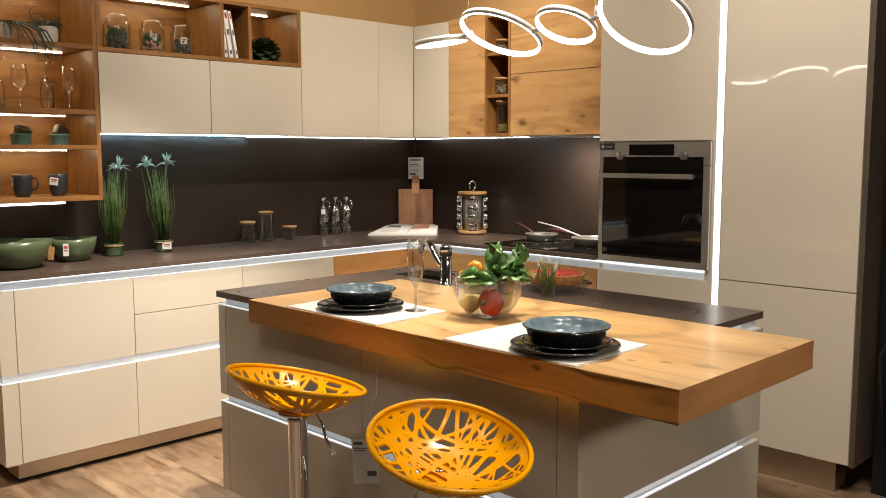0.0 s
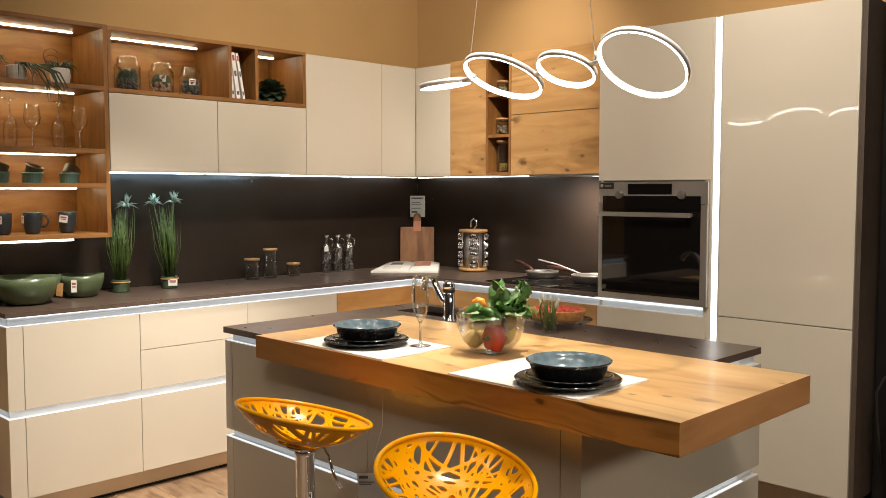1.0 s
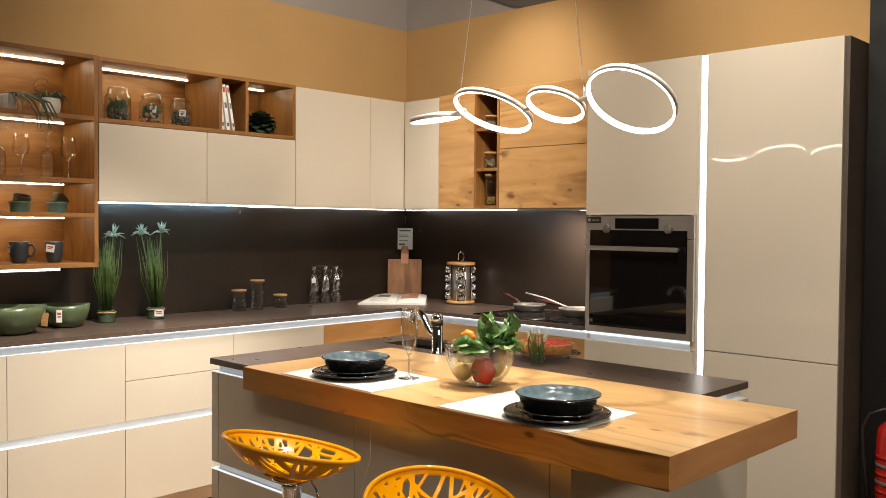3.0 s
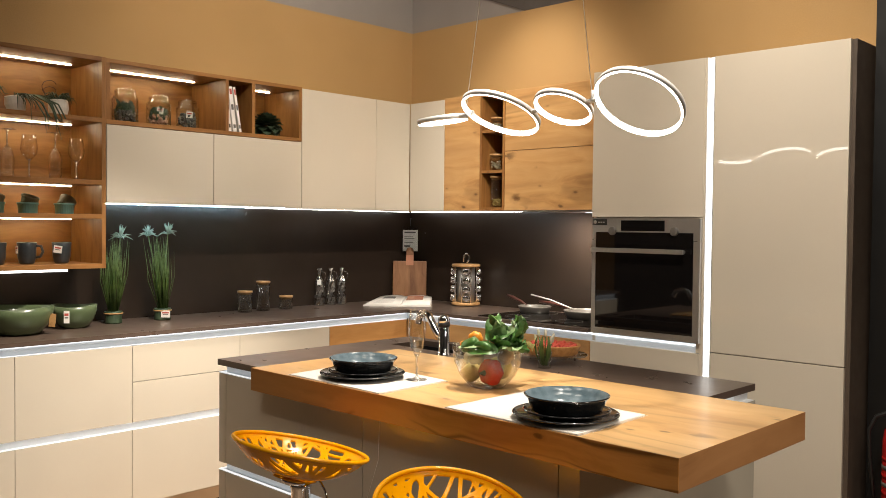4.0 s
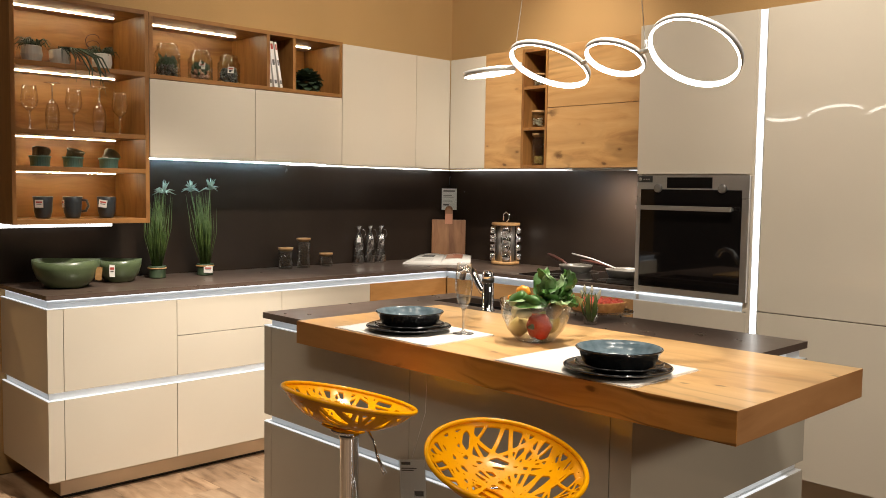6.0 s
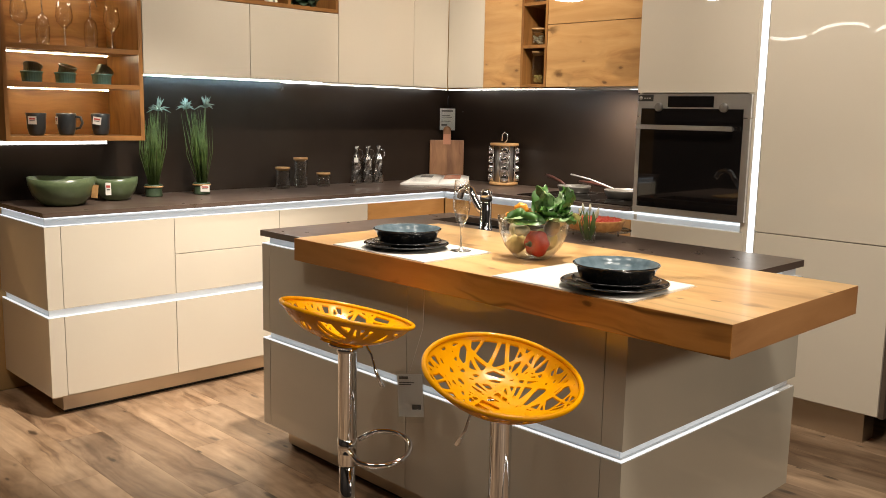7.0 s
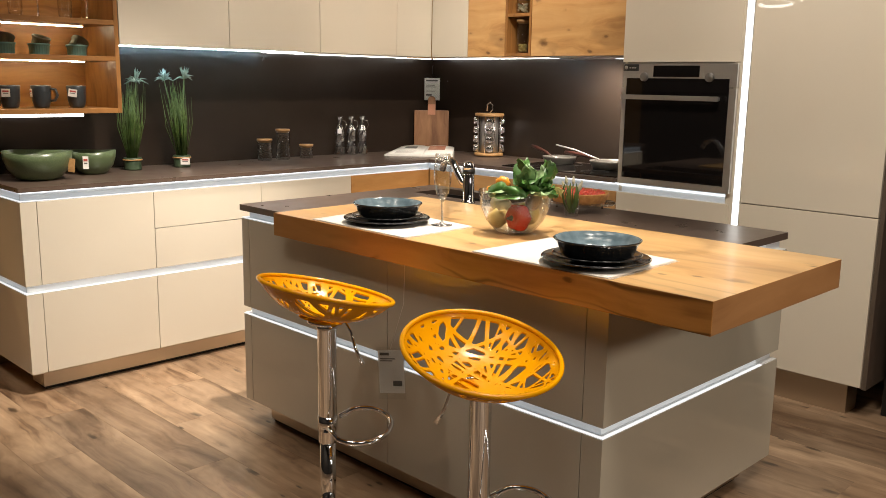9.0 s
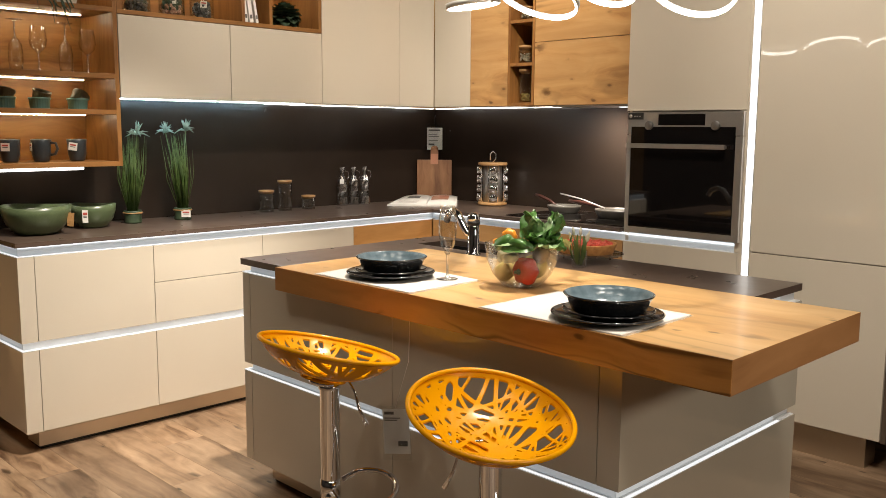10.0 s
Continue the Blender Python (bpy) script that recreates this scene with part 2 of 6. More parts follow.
LED_BAR = glowing("led_bar", (1.0, 0.95, 0.87), 3.0)
LED_COOL = glowing("led_cool", (0.58, 0.84, 1.0), 80.0)
# glow for groove lips, in place of strip light falling on the ledge
LIP_GLOW = glowing("lip_glow", (0.93, 0.97, 1.0), 0.85)
LED_RING = glowing("led_ring", (1.0, 0.95, 0.86), 14.0)
LED_TALL = glowing("led_upright", (1.0, 0.97, 0.92), 3.2)


# ---- building helpers ----
def box(bm, x0, x1, y0, y1, z0, z1, bevel=0.0, m=None):
    vs = [bm.verts.new(p) for p in ((x0, y0, z0), (x1, y0, z0), (x1, y1, z0), (x0, y1, z0), (x0, y0, z1), (x1, y0, z1), (x1, y1, z1), (x0, y1, z1))]
    fs = [bm.faces.new([vs[i] for i in f]) for f in ((3, 2, 1, 0), (4, 5, 6, 7), (0, 1, 5, 4), (1, 2, 6, 5), (2, 3, 7, 6), (3, 0, 4, 7))]
    if bevel:
        out = bmesh.ops.bevel(bm, geom=list({e for f in fs for e in f.edges}), offset=bevel, segments=2, affect="EDGES", profile=0.6)
        vs = list({v for f in out["faces"] for v in f.verts} | {v for v in vs if v.is_valid})
    if m is not None:
        for v in vs:
            v.co = m @ v.co
    return bm


def boxes(*items, bevel=0.0):
    bm = bmesh.new()
    for it in items:
        box(bm, *it, bevel=bevel)
    return bm


def lathe(profile, segments=32, centre=(0, 0, 0), bm=None, m=None):
    """A turned body from (radius, height) pairs; a closed loop when the first pair is the last."""
    bm = bm or bmesh.new()
    rings = []
    for r, z in profile:
        if r < 1e-6:
            v = bm.verts.new((centre[0], centre[1], centre[2] + z))
            rings.append([v])
        else:
            rings.append([bm.verts.new((centre[0] + r * math.cos(2 * math.pi * i / segments), centre[1] + r * math.sin(2 * math.pi * i / segments), centre[2] + z)) for i in range(segments)])
    for a, b in zip(rings, rings[1:]):
        for i in range(segments):
            j = (i + 1) % segments
            quad = [a[i % len(a)], a[j % len(a)], b[j % len(b)], b[i % len(b)]]
            quad = [v for k, v in enumerate(quad) if v not in quad[:k]]
            if len(quad) > 2:
                f = bm.faces.new(quad)
                f.smooth = True
    if m is not None:
        for ring in rings:
            for v in ring:
                v.co = m @ v.co
    return bm


def tube(points, radius, sides=10, bm=None, closed=False, flat=1.0):
    """A round bar along a line of points; radius may be one number or one for each point."""
    bm = bm or bmesh.new()
    pts = [Vector(p) for p in points]
    n = len(pts)
    rad = radius if isinstance(radius, (list, tuple)) else [radius] * n
    rings, side = [], None
    for i, p in enumerate(pts):
        a = pts[i - 1] if (i or closed) else p
        b = pts[(i + 1) % n] if (i < n - 1 or closed) else p
        d = (b - a).normalized()
        if side is None:
            side = d.orthogonal().normalized()
        side = (side - d * side.dot(d)).normalized()
        up = d.cross(side)
        rings.append([bm.verts.new(p + rad[i] * (math.cos(2 * math.pi * k / sides) * side + flat * math.sin(2 * math.pi * k / sides) * up)) for k in range(sides)])
    pairs = list(zip(rings, rings[1:])) + ([(rings[-1], rings[0])] if closed else [])
    for a, b in pairs:
        for k in range(sides):
            f = bm.faces.new((a[k], a[(k + 1) % sides], b[(k + 1) % sides], b[k]))
            f.smooth = True
    if not closed:
        bm.faces.new(rings[0][::-1])
        bm.faces.new(rings[-1])
    return bm


ORIGIN = {}


def thing(name, at, label, category, group="", kind=""):
    """An empty at the thing's base, to which its parts belong. Parts are given in world places."""
    ob = new(name)
    ob.location = at
    ob.empty_display_size = 0.05
    ORIGIN[ob] = Vector(at)
    return tagged(ob, label, category, group, kind)


def mesh_of(name, bm, mat, shift=None):
    bmesh.ops.recalc_face_normals(bm, faces=bm.faces)
    if shift is not None:
        for v in bm.verts:
            v.co -= shift
    me = bpy.data.meshes.new(name)
    bm.to_mesh(me)
    bm.free()
    me.materials.append(mat)
    return me


def part(name, bm, mat, parent, label=""):
    ob = new(name, mesh_of(name, bm, mat, ORIGIN[parent]))
    ob.parent = parent
    ORIGIN[ob] = ORIGIN[parent]
    if label:
        ob["label"] = label
    return ob


def single(name, bm, mat, at, label, category, group="", kind=""):
    """A thing of one mesh, with its origin at its base."""
    ob = new(name, mesh_of(name, bm, mat, Vector(at)))
    ob.location = at
    ORIGIN[ob] = Vector(at)
    return tagged(ob, label, category, group, kind)


def struct(name, bm, mat, label, category):
    return single(name, bm, mat, (0, 0, 0), label, category, kind="structure")


# ---- the setting ----
WALL_H = 2.83
struct("wall_west", boxes((-0.12, 0, -3.9, 0.12, 0, WALL_H)), OCHRE, "ochre painted wall behind the long run of units", "wall")
struct("wall_north", boxes((0, 3.45, 0, 0.12, 0, WALL_H)), OCHRE, "ochre painted wall behind oven and tall units", "wall")
struct("upper_wall_west", boxes((-0.14, -0.02, -7.5, 0.14, WALL_H, 6.0)), HALL_GREY, "grey hall wall above the ochre wall", "wall")
struct("upper_wall_north", boxes((-0.02, 8.0, 0.02, 0.14, WALL_H, 6.0)), HALL_GREY, "dim grey hall wall above the ochre wall", "wall")
struct("wall_black", boxes((3.275, 8.0, -0.42, -0.30, 0, 3.6)), BLACK, "matt black partition beside the tall unit", "wall")
# unseen walls and ceiling added round the hall, dark to hold down stray light
struct("wall_south", boxes((-0.12, 8.0, -7.6, -7.5, 0, 6.0)), HALL_DARK, "unseen hall wall, kept dark to hold down stray light", "wall")
struct("wall_east", boxes((8.0, 8.1, -7.6, 0.14, 0, 6.0)), HALL_DARK, "unseen hall wall, kept dark to hold down stray light", "wall")
struct("wall_hall_west", boxes((-0.12, 0, -7.5, -3.9, 0, 6.0)), HALL_DARK, "unseen hall wall, kept dark to hold down stray light", "wall")
struct("ceiling", boxes((-0.2, 8.1, -7.6, 0.2, 6.0, 6.1)), HALL_DARK, "unseen hall ceiling high above, kept dark to hold down stray light", "ceiling")
floor = struct("floor", boxes((-0.12, 8.0, -7.5, 0.12, -0.05, -0.004)), PLANK, "brown laminate floor of long knotty boards", "floor")

# ---- fitted units ----
TOP, UNDER = 0.935, 0.915          # worktop, its lower face
LOWZ, UPZ = 1.556, 2.256           # wall units, lower and upper edge
FT, GT, GB, FB = 0.870, 0.502, 0.464, 0.103   # door tops, the two edges of the handle groove, door bottoms


def front(parent, name, x0, x1, y0, y1, z0, z1, mat, label=""):
    g = 0.0013
    if abs(x1 - x0) < abs(y1 - y0):
        y0, y1 = y0 + g, y1 - g
    else:
        x0, x1 = x0 + g, x1 - g
    return part(name, boxes((x0, x1, y0, y1, z0, z1), bevel=0.0016), mat, parent, label)


def base_west(y0, y1, label, mat=CREAM, split=True, end=False):
    """A base unit of the long run, its fronts facing the room."""
    u = thing("base_cabinet", (0.3, (y0 + y1) / 2, 0), label, "cabinet", "base units along the wall")
    ye, yl = y0 + (0.069 if end else 0), y0 + (0.01 if end else 0)
    part("carcass", boxes((0.01, 0.572, y0 + (0.02 if end else 0), y1, 0.09, UNDER - 0.002)), CREAM_DULL, u)
    a, b = 0.580, 0.600
    if split:
        front(u, "drawer_front", a, b, ye, y1, 0.6965, FT, mat)
        front(u, "drawer_front", a, b, ye, y1, GT, 0.6940, mat)
    else:
        front(u, "drawer_front", a, b, ye, y1, GT, FT, mat)
    front(u, "drawer_front", a, b, ye, y1, FB, GB, mat)
    part("handle_profile", boxes((0.573, 0.577, yl, y1, GB - 0.02, GT + 0.02), (0.573, 0.598, yl, y1, GB, GB + 0.003)), ALU, u, "lit aluminium handle groove")
    part("worktop_profile", boxes((0.573, 0.577, yl, y1, FT - 0.02, UNDER - 0.004), (0.573, 0.598, yl, y1, FT, FT + 0.003)), ALU, u, "lit aluminium handle groove")
    part("led_strip", boxes((0.5775, 0.584, yl, y1, UNDER - 0.008, UNDER - 0.003)), LED, u, "white light strip under the worktop")
    # groove backs emit faintly so that the profile looks lit
    part("groove_glow", boxes((0.5775, 0.5795, yl, y1, GB + 0.004, GT + 0.004)), GROOVE_GLOW, u, "groove back, its soft light put in as glow")
    part("groove_glow", boxes((0.5775, 0.5795, yl, y1, FT + 0.004, UNDER - 0.009)), GROOVE_GLOW, u, "groove back, its soft light put in as glow")
    # ledge lips glow themselves to look lit from above
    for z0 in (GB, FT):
        part("glow_lip", boxes((0.588, 0.6006, yl, y1, z0 + 0.003, z0 + 0.0052)), LIP_GLOW, u, "lower lip of the groove, made to glow as if lit")
    if end:
        for z0, z1 in ((GT, FT), (FB, GB)):
            part("end_panel", boxes((0.0, 0.600, y0, y0 + 0.019, z0, z1), (0.580, 0.600, y0 + 0.019, y0 + 0.0675, z0, z1)), mat, u, "glossy cream end panel")
        for z0, z1 in ((GB, GT), (FT, UNDER)):
            part("end_profile", boxes((0.0, 0.576, y0 + 0.020, y0 + 0.024, z0 - 0.01, z1), (0.0, 0.598, y0 + 0.003, y0 + 0.02, z0, z0 + 0.003)), ALU, u)
            part("glow_lip", boxes((0.0, 0.6006, y0 - 0.0006, y0 + 0.010, z0 + 0.003, z0 + 0.0052)), LIP_GLOW, u)
            part("led_strip", boxes((0.01, 0.575, y0 + 0.012, y0 + 0.0195, z1 - 0.009, z1 - 0.003)), LED if z1 > 0.6 else GROOVE_GLOW, u)
            part("groove_glow", boxes((0.01, 0.575, y0 + 0.0175, y0 + 0.0195, z0 + 0.004, z1 - 0.010)), GROOVE_GLOW, u)
    part("plinth", boxes((0.40, 0.535, y0 + (0.07 if end else 0), y1, 0.016, 0.088)), PLINTH, u, "champagne metal plinth")
    # dark strip in place of the shade in the gap below the plinth
    part("plinth_gap_shade", boxes((0.40, 0.522, y0 + (0.08 if end else 0), y1, 0.0, 0.016)), DARK, u, "dark strip put in for the shaded gap under the plinth")
    return u


base_west(-3.019, -2.413, "glossy cream base cabinet with two deep drawers", split=False, end=True)
base_west(-2.413, -1.816, "glossy cream base cabinet with three drawers")
base_west(-1.816, -1.216, "glossy cream base cabinet with three drawers")
corner = base_west(-1.216, -0.602, "corner base cabinet with oak drawer fronts", OAK_Y)
part("groove_glow", boxes((0.5775, 0.5795, -0.602, -0.5775, FT + 0.004, UNDER - 0.003), (0.5795, 0.602, -0.5795, -0.5775, FT + 0.004, UNDER - 0.003)), GROOVE_GLOW, corner)


def base_north(x0, x1, label, mat, split=False):
    u = thing("base_cabinet", ((x0 + x1) / 2, -0.3, 0), label, "cabinet", "base units along the wall")
    part("carcass", boxes((x0, x1, -0.572, -0.01, 0.09, UNDER - 0.002)), CREAM_DULL, u)
    front(u, "drawer_front", x0, x1, -0.600, -0.580, GT, FT, mat)
    front(u, "drawer_front", x0, x1, -0.600, -0.580, FB, GB, mat)
    part("handle_profile", boxes((x0, x1, -0.577, -0.573, GB - 0.02, GT + 0.02), (x0, x1, -0.598, -0.573, GB, GB + 0.003)), ALU, u)
    part("worktop_profile", boxes((x0, x1, -0.577, -0.573, FT - 0.02, UNDER - 0.004), (x0, x1, -0.598, -0.573, FT, FT + 0.003)), ALU, u)
    part("led_strip", boxes((x0, x1, -0.586, -0.5775, UNDER - 0.010, UNDER - 0.003)), LED, u)
    part("groove_glow", boxes((x0, x1, -0.5795, -0.5775, GB + 0.004, GT + 0.004)), GROOVE_GLOW, u)
    part("groove_glow", boxes((x0, x1, -0.5795, -0.5775, FT + 0.004, UNDER - 0.011)), GROOVE_GLOW, u)
    part("plinth", boxes((x0, x1, -0.535, -0.40, 0.0, 0.088)), PLINTH, u)
    return u


base_north(0.602, 0.770, "narrow base cabinet with an oak front", OAK_X)
base_north(0.770, 1.370, "base cabinet with oak drawer fronts", OAK_X)
base_north(1.370, 1.968, "base cabinet with oak drawer fronts under the hob", OAK_X)

def outline(points, z0, z1, hole=()):
    """An upright prism over an outline, with an opening where a second outline of as many points is given."""
    bm = bmesh.new()
    lo, hi = [bm.verts.new((*p, z0)) for p in points], [bm.verts.new((*p, z1)) for p in points]
    n = len(points)
    for i in range(n):
        j = (i + 1) % n
        bm.faces.new((lo[i], lo[j], hi[j], hi[i]))
    if hole:
        il, ih = [bm.verts.new((*p, z0)) for p in hole], [bm.verts.new((*p, z1)) for p in hole]
        for i in range(n):
            j = (i + 1) % n
            bm.faces.new((ih[i], ih[j], il[j], il[i]))
            bm.faces.new((hi[i], hi[j], ih[j], ih[i]))
            bm.faces.new((lo[j], lo[i], il[i], il[j]))
    else:
        bm.faces.new(hi)
        bm.faces.new(lo[::-1])
    return bm


bm = outline(((0.002, -3.030), (0.622, -3.030), (0.622, -0.622), (1.966, -0.622), (1.966, -0.002), (0.002, -0.002)), UNDER, TOP)
single("worktop", bm, STONE, (0.3, -1.5, UNDER), "thin dark brown stone worktop round the corner", "worktop")
struct("backsplash", boxes((0.0, 0.012, -3.075, -2.437, TOP, 1.231), (0.0, 0.012, -2.437, -0.001, TOP, LOWZ - 0.001), (0.012, 1.968, -0.012, 0.0, TOP, LOWZ - 0.001)), SPLASH, "plain dark brown backsplash panels", "backsplash")

# oven tower
tower = thing("oven_tower", (2.28, -0.3, 0), "tall glossy cream cabinet housing a steel oven", "cabinet", "tall units")
part("carcass", boxes((1.970, 1.988, -0.58, -0.002, 0.09, 2.25), (2.562, 2.598, -0.598, -0.002, 0.0, 2.252), (1.988, 2.562, -0.05, -0.002, 0.09, 2.25), (1.988, 2.562, -0.58, -0.05, 2.232, 2.25), (1.988, 2.562, -0.57, -0.05, 0.885, 0.91), (1.988, 2.562, -0.57, -0.05, 1.506, 1.52)), CREAM, tower)
front(tower, "door", 1.970, 2.590, -0.602, -0.582, 1.512, 2.252, CREAM)
front(tower, "drawer_front", 1.970, 2.580, -0.602, -0.582, GT, FT, CREAM)
front(tower, "drawer_front", 1.970, 2.580, -0.602, -0.582, FB, GB, CREAM)
part("handle_profile", boxes((1.97, 2.562, -0.577, -0.573, GB - 0.02, GT + 0.02), (1.97, 2.562, -0.598, -0.573, GB, GB + 0.003)), ALU, tower)
part("worktop_profile", boxes((1.97, 2.58, -0.577, -0.573, FT - 0.02, 0.915), (1.97, 2.58, -0.598, -0.573, FT, FT + 0.003)), ALU, tower)
part("led_strip", boxes((1.97, 2.575, -0.586, -0.5775, 0.902, 0.910)), LED, tower)
part("groove_glow", boxes((1.97, 2.575, -0.5795, -0.5775, FT + 0.004, 0.901)), GROOVE_GLOW, tower)
part("plinth", boxes((1.97, 2.60, -0.535, -0.40, 0.0, 0.088)), PLINTH, tower)
part("light_profile", boxes((2.600, 2.634, -0.586, -0.57, 0.0, 2.252), (2.599, 2.6015, -0.600, -0.57, 0.0, 2.252), (2.6325, 2.635, -0.600, -0.57, 0.0, 2.252)), ALU, tower)
part("led_strip", boxes((2.603, 2.631, -0.594, -0.587, 0.02, 2.246)), LED_TALL, tower, "upright white light strip")

oven = thing("oven", (2.275, -0.6, 0.918), "stainless steel built-in oven with black glass door", "oven")
X0, X1, Y = 1.986, 2.587, -0.602
part("body", boxes((1.992, 2.56, -0.585, -0.08, 0.92, 1.50)), DARK, oven)
panel = part("control_panel", boxes((X0, X1, Y - 0.016, Y + 0.016, 1.398, 1.505), bevel=0.002), STEEL, oven, "brushed steel control panel")
part("display", boxes((2.157, 2.400, Y - 0.018, Y - 0.015, 1.443, 1.495)), OVEN_GLASS, panel)
part("trim_strip", boxes((X0 + 0.002, X0 + 0.088, Y - 0.018, Y - 0.015, 1.470, 1.502)), DARK, panel)
for i in range(3):
    part("print_bar", boxes((X0 + 0.036 + 0.014 * i, X0 + 0.046 + 0.014 * i, Y - 0.0188, Y - 0.0178, 1.482, 1.488)), STEEL, panel)
part("print_dot", lathe([(0, 0), (0.009, 0), (0.009, 0.001), (0, 0.001)], 20, m=Matrix.Translation((X0 + 0.018, Y - 0.018, 1.486)) @ Matrix.Rotation(radians(90), 4, "X")), STEEL, panel)
for kx in (2.110, 2.455):
    part("knob", lathe([(0, 0), (0.021, 0), (0.021, 0.012), (0.019, 0.014), (0, 0.014)], 28, m=Matrix.Translation((kx, Y - 0.016, 1.442)) @ Matrix.Rotation(radians(90), 4, "X")), KNOB, panel, "dark steel knob")
part("upper_glass", boxes((X0 + 0.024, X1 - 0.036, Y - 0.018, Y - 0.012, 1.372, 1.436)), OVEN_GLASS, oven)
door = part("oven_door", boxes((X0, X0 + 0.022, Y - 0.018, Y + 0.012, 0.920, 1.395), (X1 - 0.034, X1, Y - 0.018, Y + 0.012, 0.920, 1.395), (X0 + 0.022, X1 - 0.034, Y - 0.018, Y + 0.012, 0.920, 0.950)), STEEL, oven, "steel door frame")
part("glass", boxes((X0 + 0.022, X1 - 0.034, Y - 0.015, Y + 0.010, 0.950, 1.395)), OVEN_GLASS, door, "black reflecting oven glass")
part("handle", boxes((X0 + 0.022, X1 - 0.066, Y - 0.062, Y - 0.046, 1.335, 1.357), bevel=0.003), STEEL, door, "flat steel bar handle")
for hx in (X0 + 0.045, X1 - 0.095):
    part("handle_post", boxes((hx, hx + 0.018, Y - 0.047, Y - 0.015, 1.339, 1.353)), STEEL, door)

# fridge tower
fridge = thing("tall_cabinet", (2.94, -0.3, 0), "tall glossy cream cabinet with two doors", "cabinet", "tall units")
part("carcass", boxes((2.638, 3.236, -0.578, -0.002, 0.15, 2.25)), CREAM_DULL, fridge)
front(fridge, "door", 2.636, 3.238, -0.602, -0.582, 0.886, 2.252, CREAM)
front(fridge, "door", 2.636, 3.238, -0.602, -0.582, 0.158, 0.882, CREAM)
part("side_panel", boxes((3.2385, 3.258, -0.590, -0.002, 0.15, 2.25)), plain("brown_side_panel", (0.085, 0.062, 0.045), 0.5), fridge, "dark brown side panel")
part("plinth", boxes((2.60, 3.16, -0.52, -0.40, 0.0, 0.150)), PLINTH, fridge)

# wall units on the long run
UX = 0.37


def wall_cabinet_west(y0, y1, z0, z1, label, splits=()):
    u = thing("wall_cabinet", (0.18, (y0 + y1) / 2, z0), label, "cabinet", "wall units")
    part("carcass", boxes((0.002, UX - 0.021, y0 + 0.001, y1 - 0.001, z0 + 0.001, z1)), CREAM_DULL, u)
    ys = [y0, *splits, y1]
    for a, b in zip(ys, ys[1:]):
        front(u, "door", UX - 0.020, UX, a, b, z0 - 0.002, z1 - 0.001, CREAM)
    return u


def led_bar(x0, x1, y0, y1, z, parent, mat=LED_SHELF, drop=0.005):
    return part("led_strip", boxes((x0, x1, y0, y1, z - drop, z - 0.0005)), mat, parent, "slim white light strip")


c1 = wall_cabinet_west(-2.433, -1.836, LOWZ, 1.941, "low glossy cream wall cabinet under an open shelf")
c2 = wall_cabinet_west(-1.835, -1.251, LOWZ, 1.941, "low glossy cream wall cabinet under an open shelf")
c3 = wall_cabinet_west(-1.249, -0.371, LOWZ, UPZ, "tall glossy cream corner wall cabinet", (-0.667,))
led_bar(0.226, 0.233, -2.42, -1.85, LOWZ - 0.001, c1, LED_COOL, 0.003)
led_bar(0.226, 0.233, -1.82, -1.27, LOWZ - 0.001, c2, LED_COOL, 0.003)
led_bar(0.085, 0.100, -1.45, -0.11, LOWZ - 0.002, c3, LED_UNDER, 0.004)

B = 0.020
tall = thing("open_shelf_unit", (0.18, -2.755, 1.233), "open oak shelf unit with lit shelves", "shelf", "open shelves")
ya, yb, za, zb = -3.078, -2.436, 1.233, 2.266
part("side_board", boxes((0.002, UX, ya, ya + B, za, zb), bevel=0.0012), SHELF_UP, tall)
part("side_board", boxes((0.002, UX, yb - B, yb, za, zb), bevel=0.0012), SHELF_UP, tall)
part("back_board", boxes((0.002, 0.012, ya + B, yb - B, za, zb)), SHELF, tall)
SHELF_Z = []
for z0, z1 in ((za, za + 0.022), (1.475, 1.497), (1.641, 1.664), (1.946, 1.968), (zb - 0.021, zb)):
    part("shelf_board", boxes((0.012, UX - 0.001, ya + B, yb - B, z0, z1), bevel=0.0012), SHELF, tall)
    if z0 > za:
        led_bar(0.150, 0.159, ya + 0.03, yb - 0.080, z0, tall)
    else:
        led_bar(0.100, 0.112, ya + 0.01, yb - 0.080, z0, tall, LED_BAR, 0.026)
    SHELF_Z.append(z1)

wide = thing("open_shelf_unit", (0.18, -1.84, 1.942), "long open oak shelf with two dividers", "shelf", "open shelves")
wa, wb = -2.434, -1.250
part("bottom_board", boxes((0.002, UX, wa, wb, 1.943, 1.964), bevel=0.0012), SHELF, wide)
part("top_board", boxes((0.002, UX, wa, wb, 2.243, 2.263), bevel=0.0012), SHELF, wide)
part("back_board", boxes((0.002, 0.012, wa, wb, 1.964, 2.243)), SHELF, wide)
for y0 in (wa, -1.763, -1.593, wb - 0.02):
    part("divider", boxes((0.012, UX - 0.001, y0, y0 + B, 1.964, 2.243), bevel=0.0012), SHELF_UP, wide)
led_bar(0.150, 0.159, wa + 0.03, -1.83, 2.243, wide)
led_bar(0.150, 0.159, -1.560, -1.33, 2.243, wide)

# wall units on the oven side
UY = -0.37
n1 = thing("wall_cabinet", (0.53, -0.18, LOWZ), "narrow glossy cream corner wall cabinet", "cabinet", "wall units")
part("carcass", boxes((0.371, 0.682, UY + 0.021, -0.002, LOWZ + 0.001, UPZ)), CREAM_DULL, n1)
front(n1, "door", 0.372, 0.684, UY, UY + 0.02, LOWZ - 0.002, UPZ, CREAM)
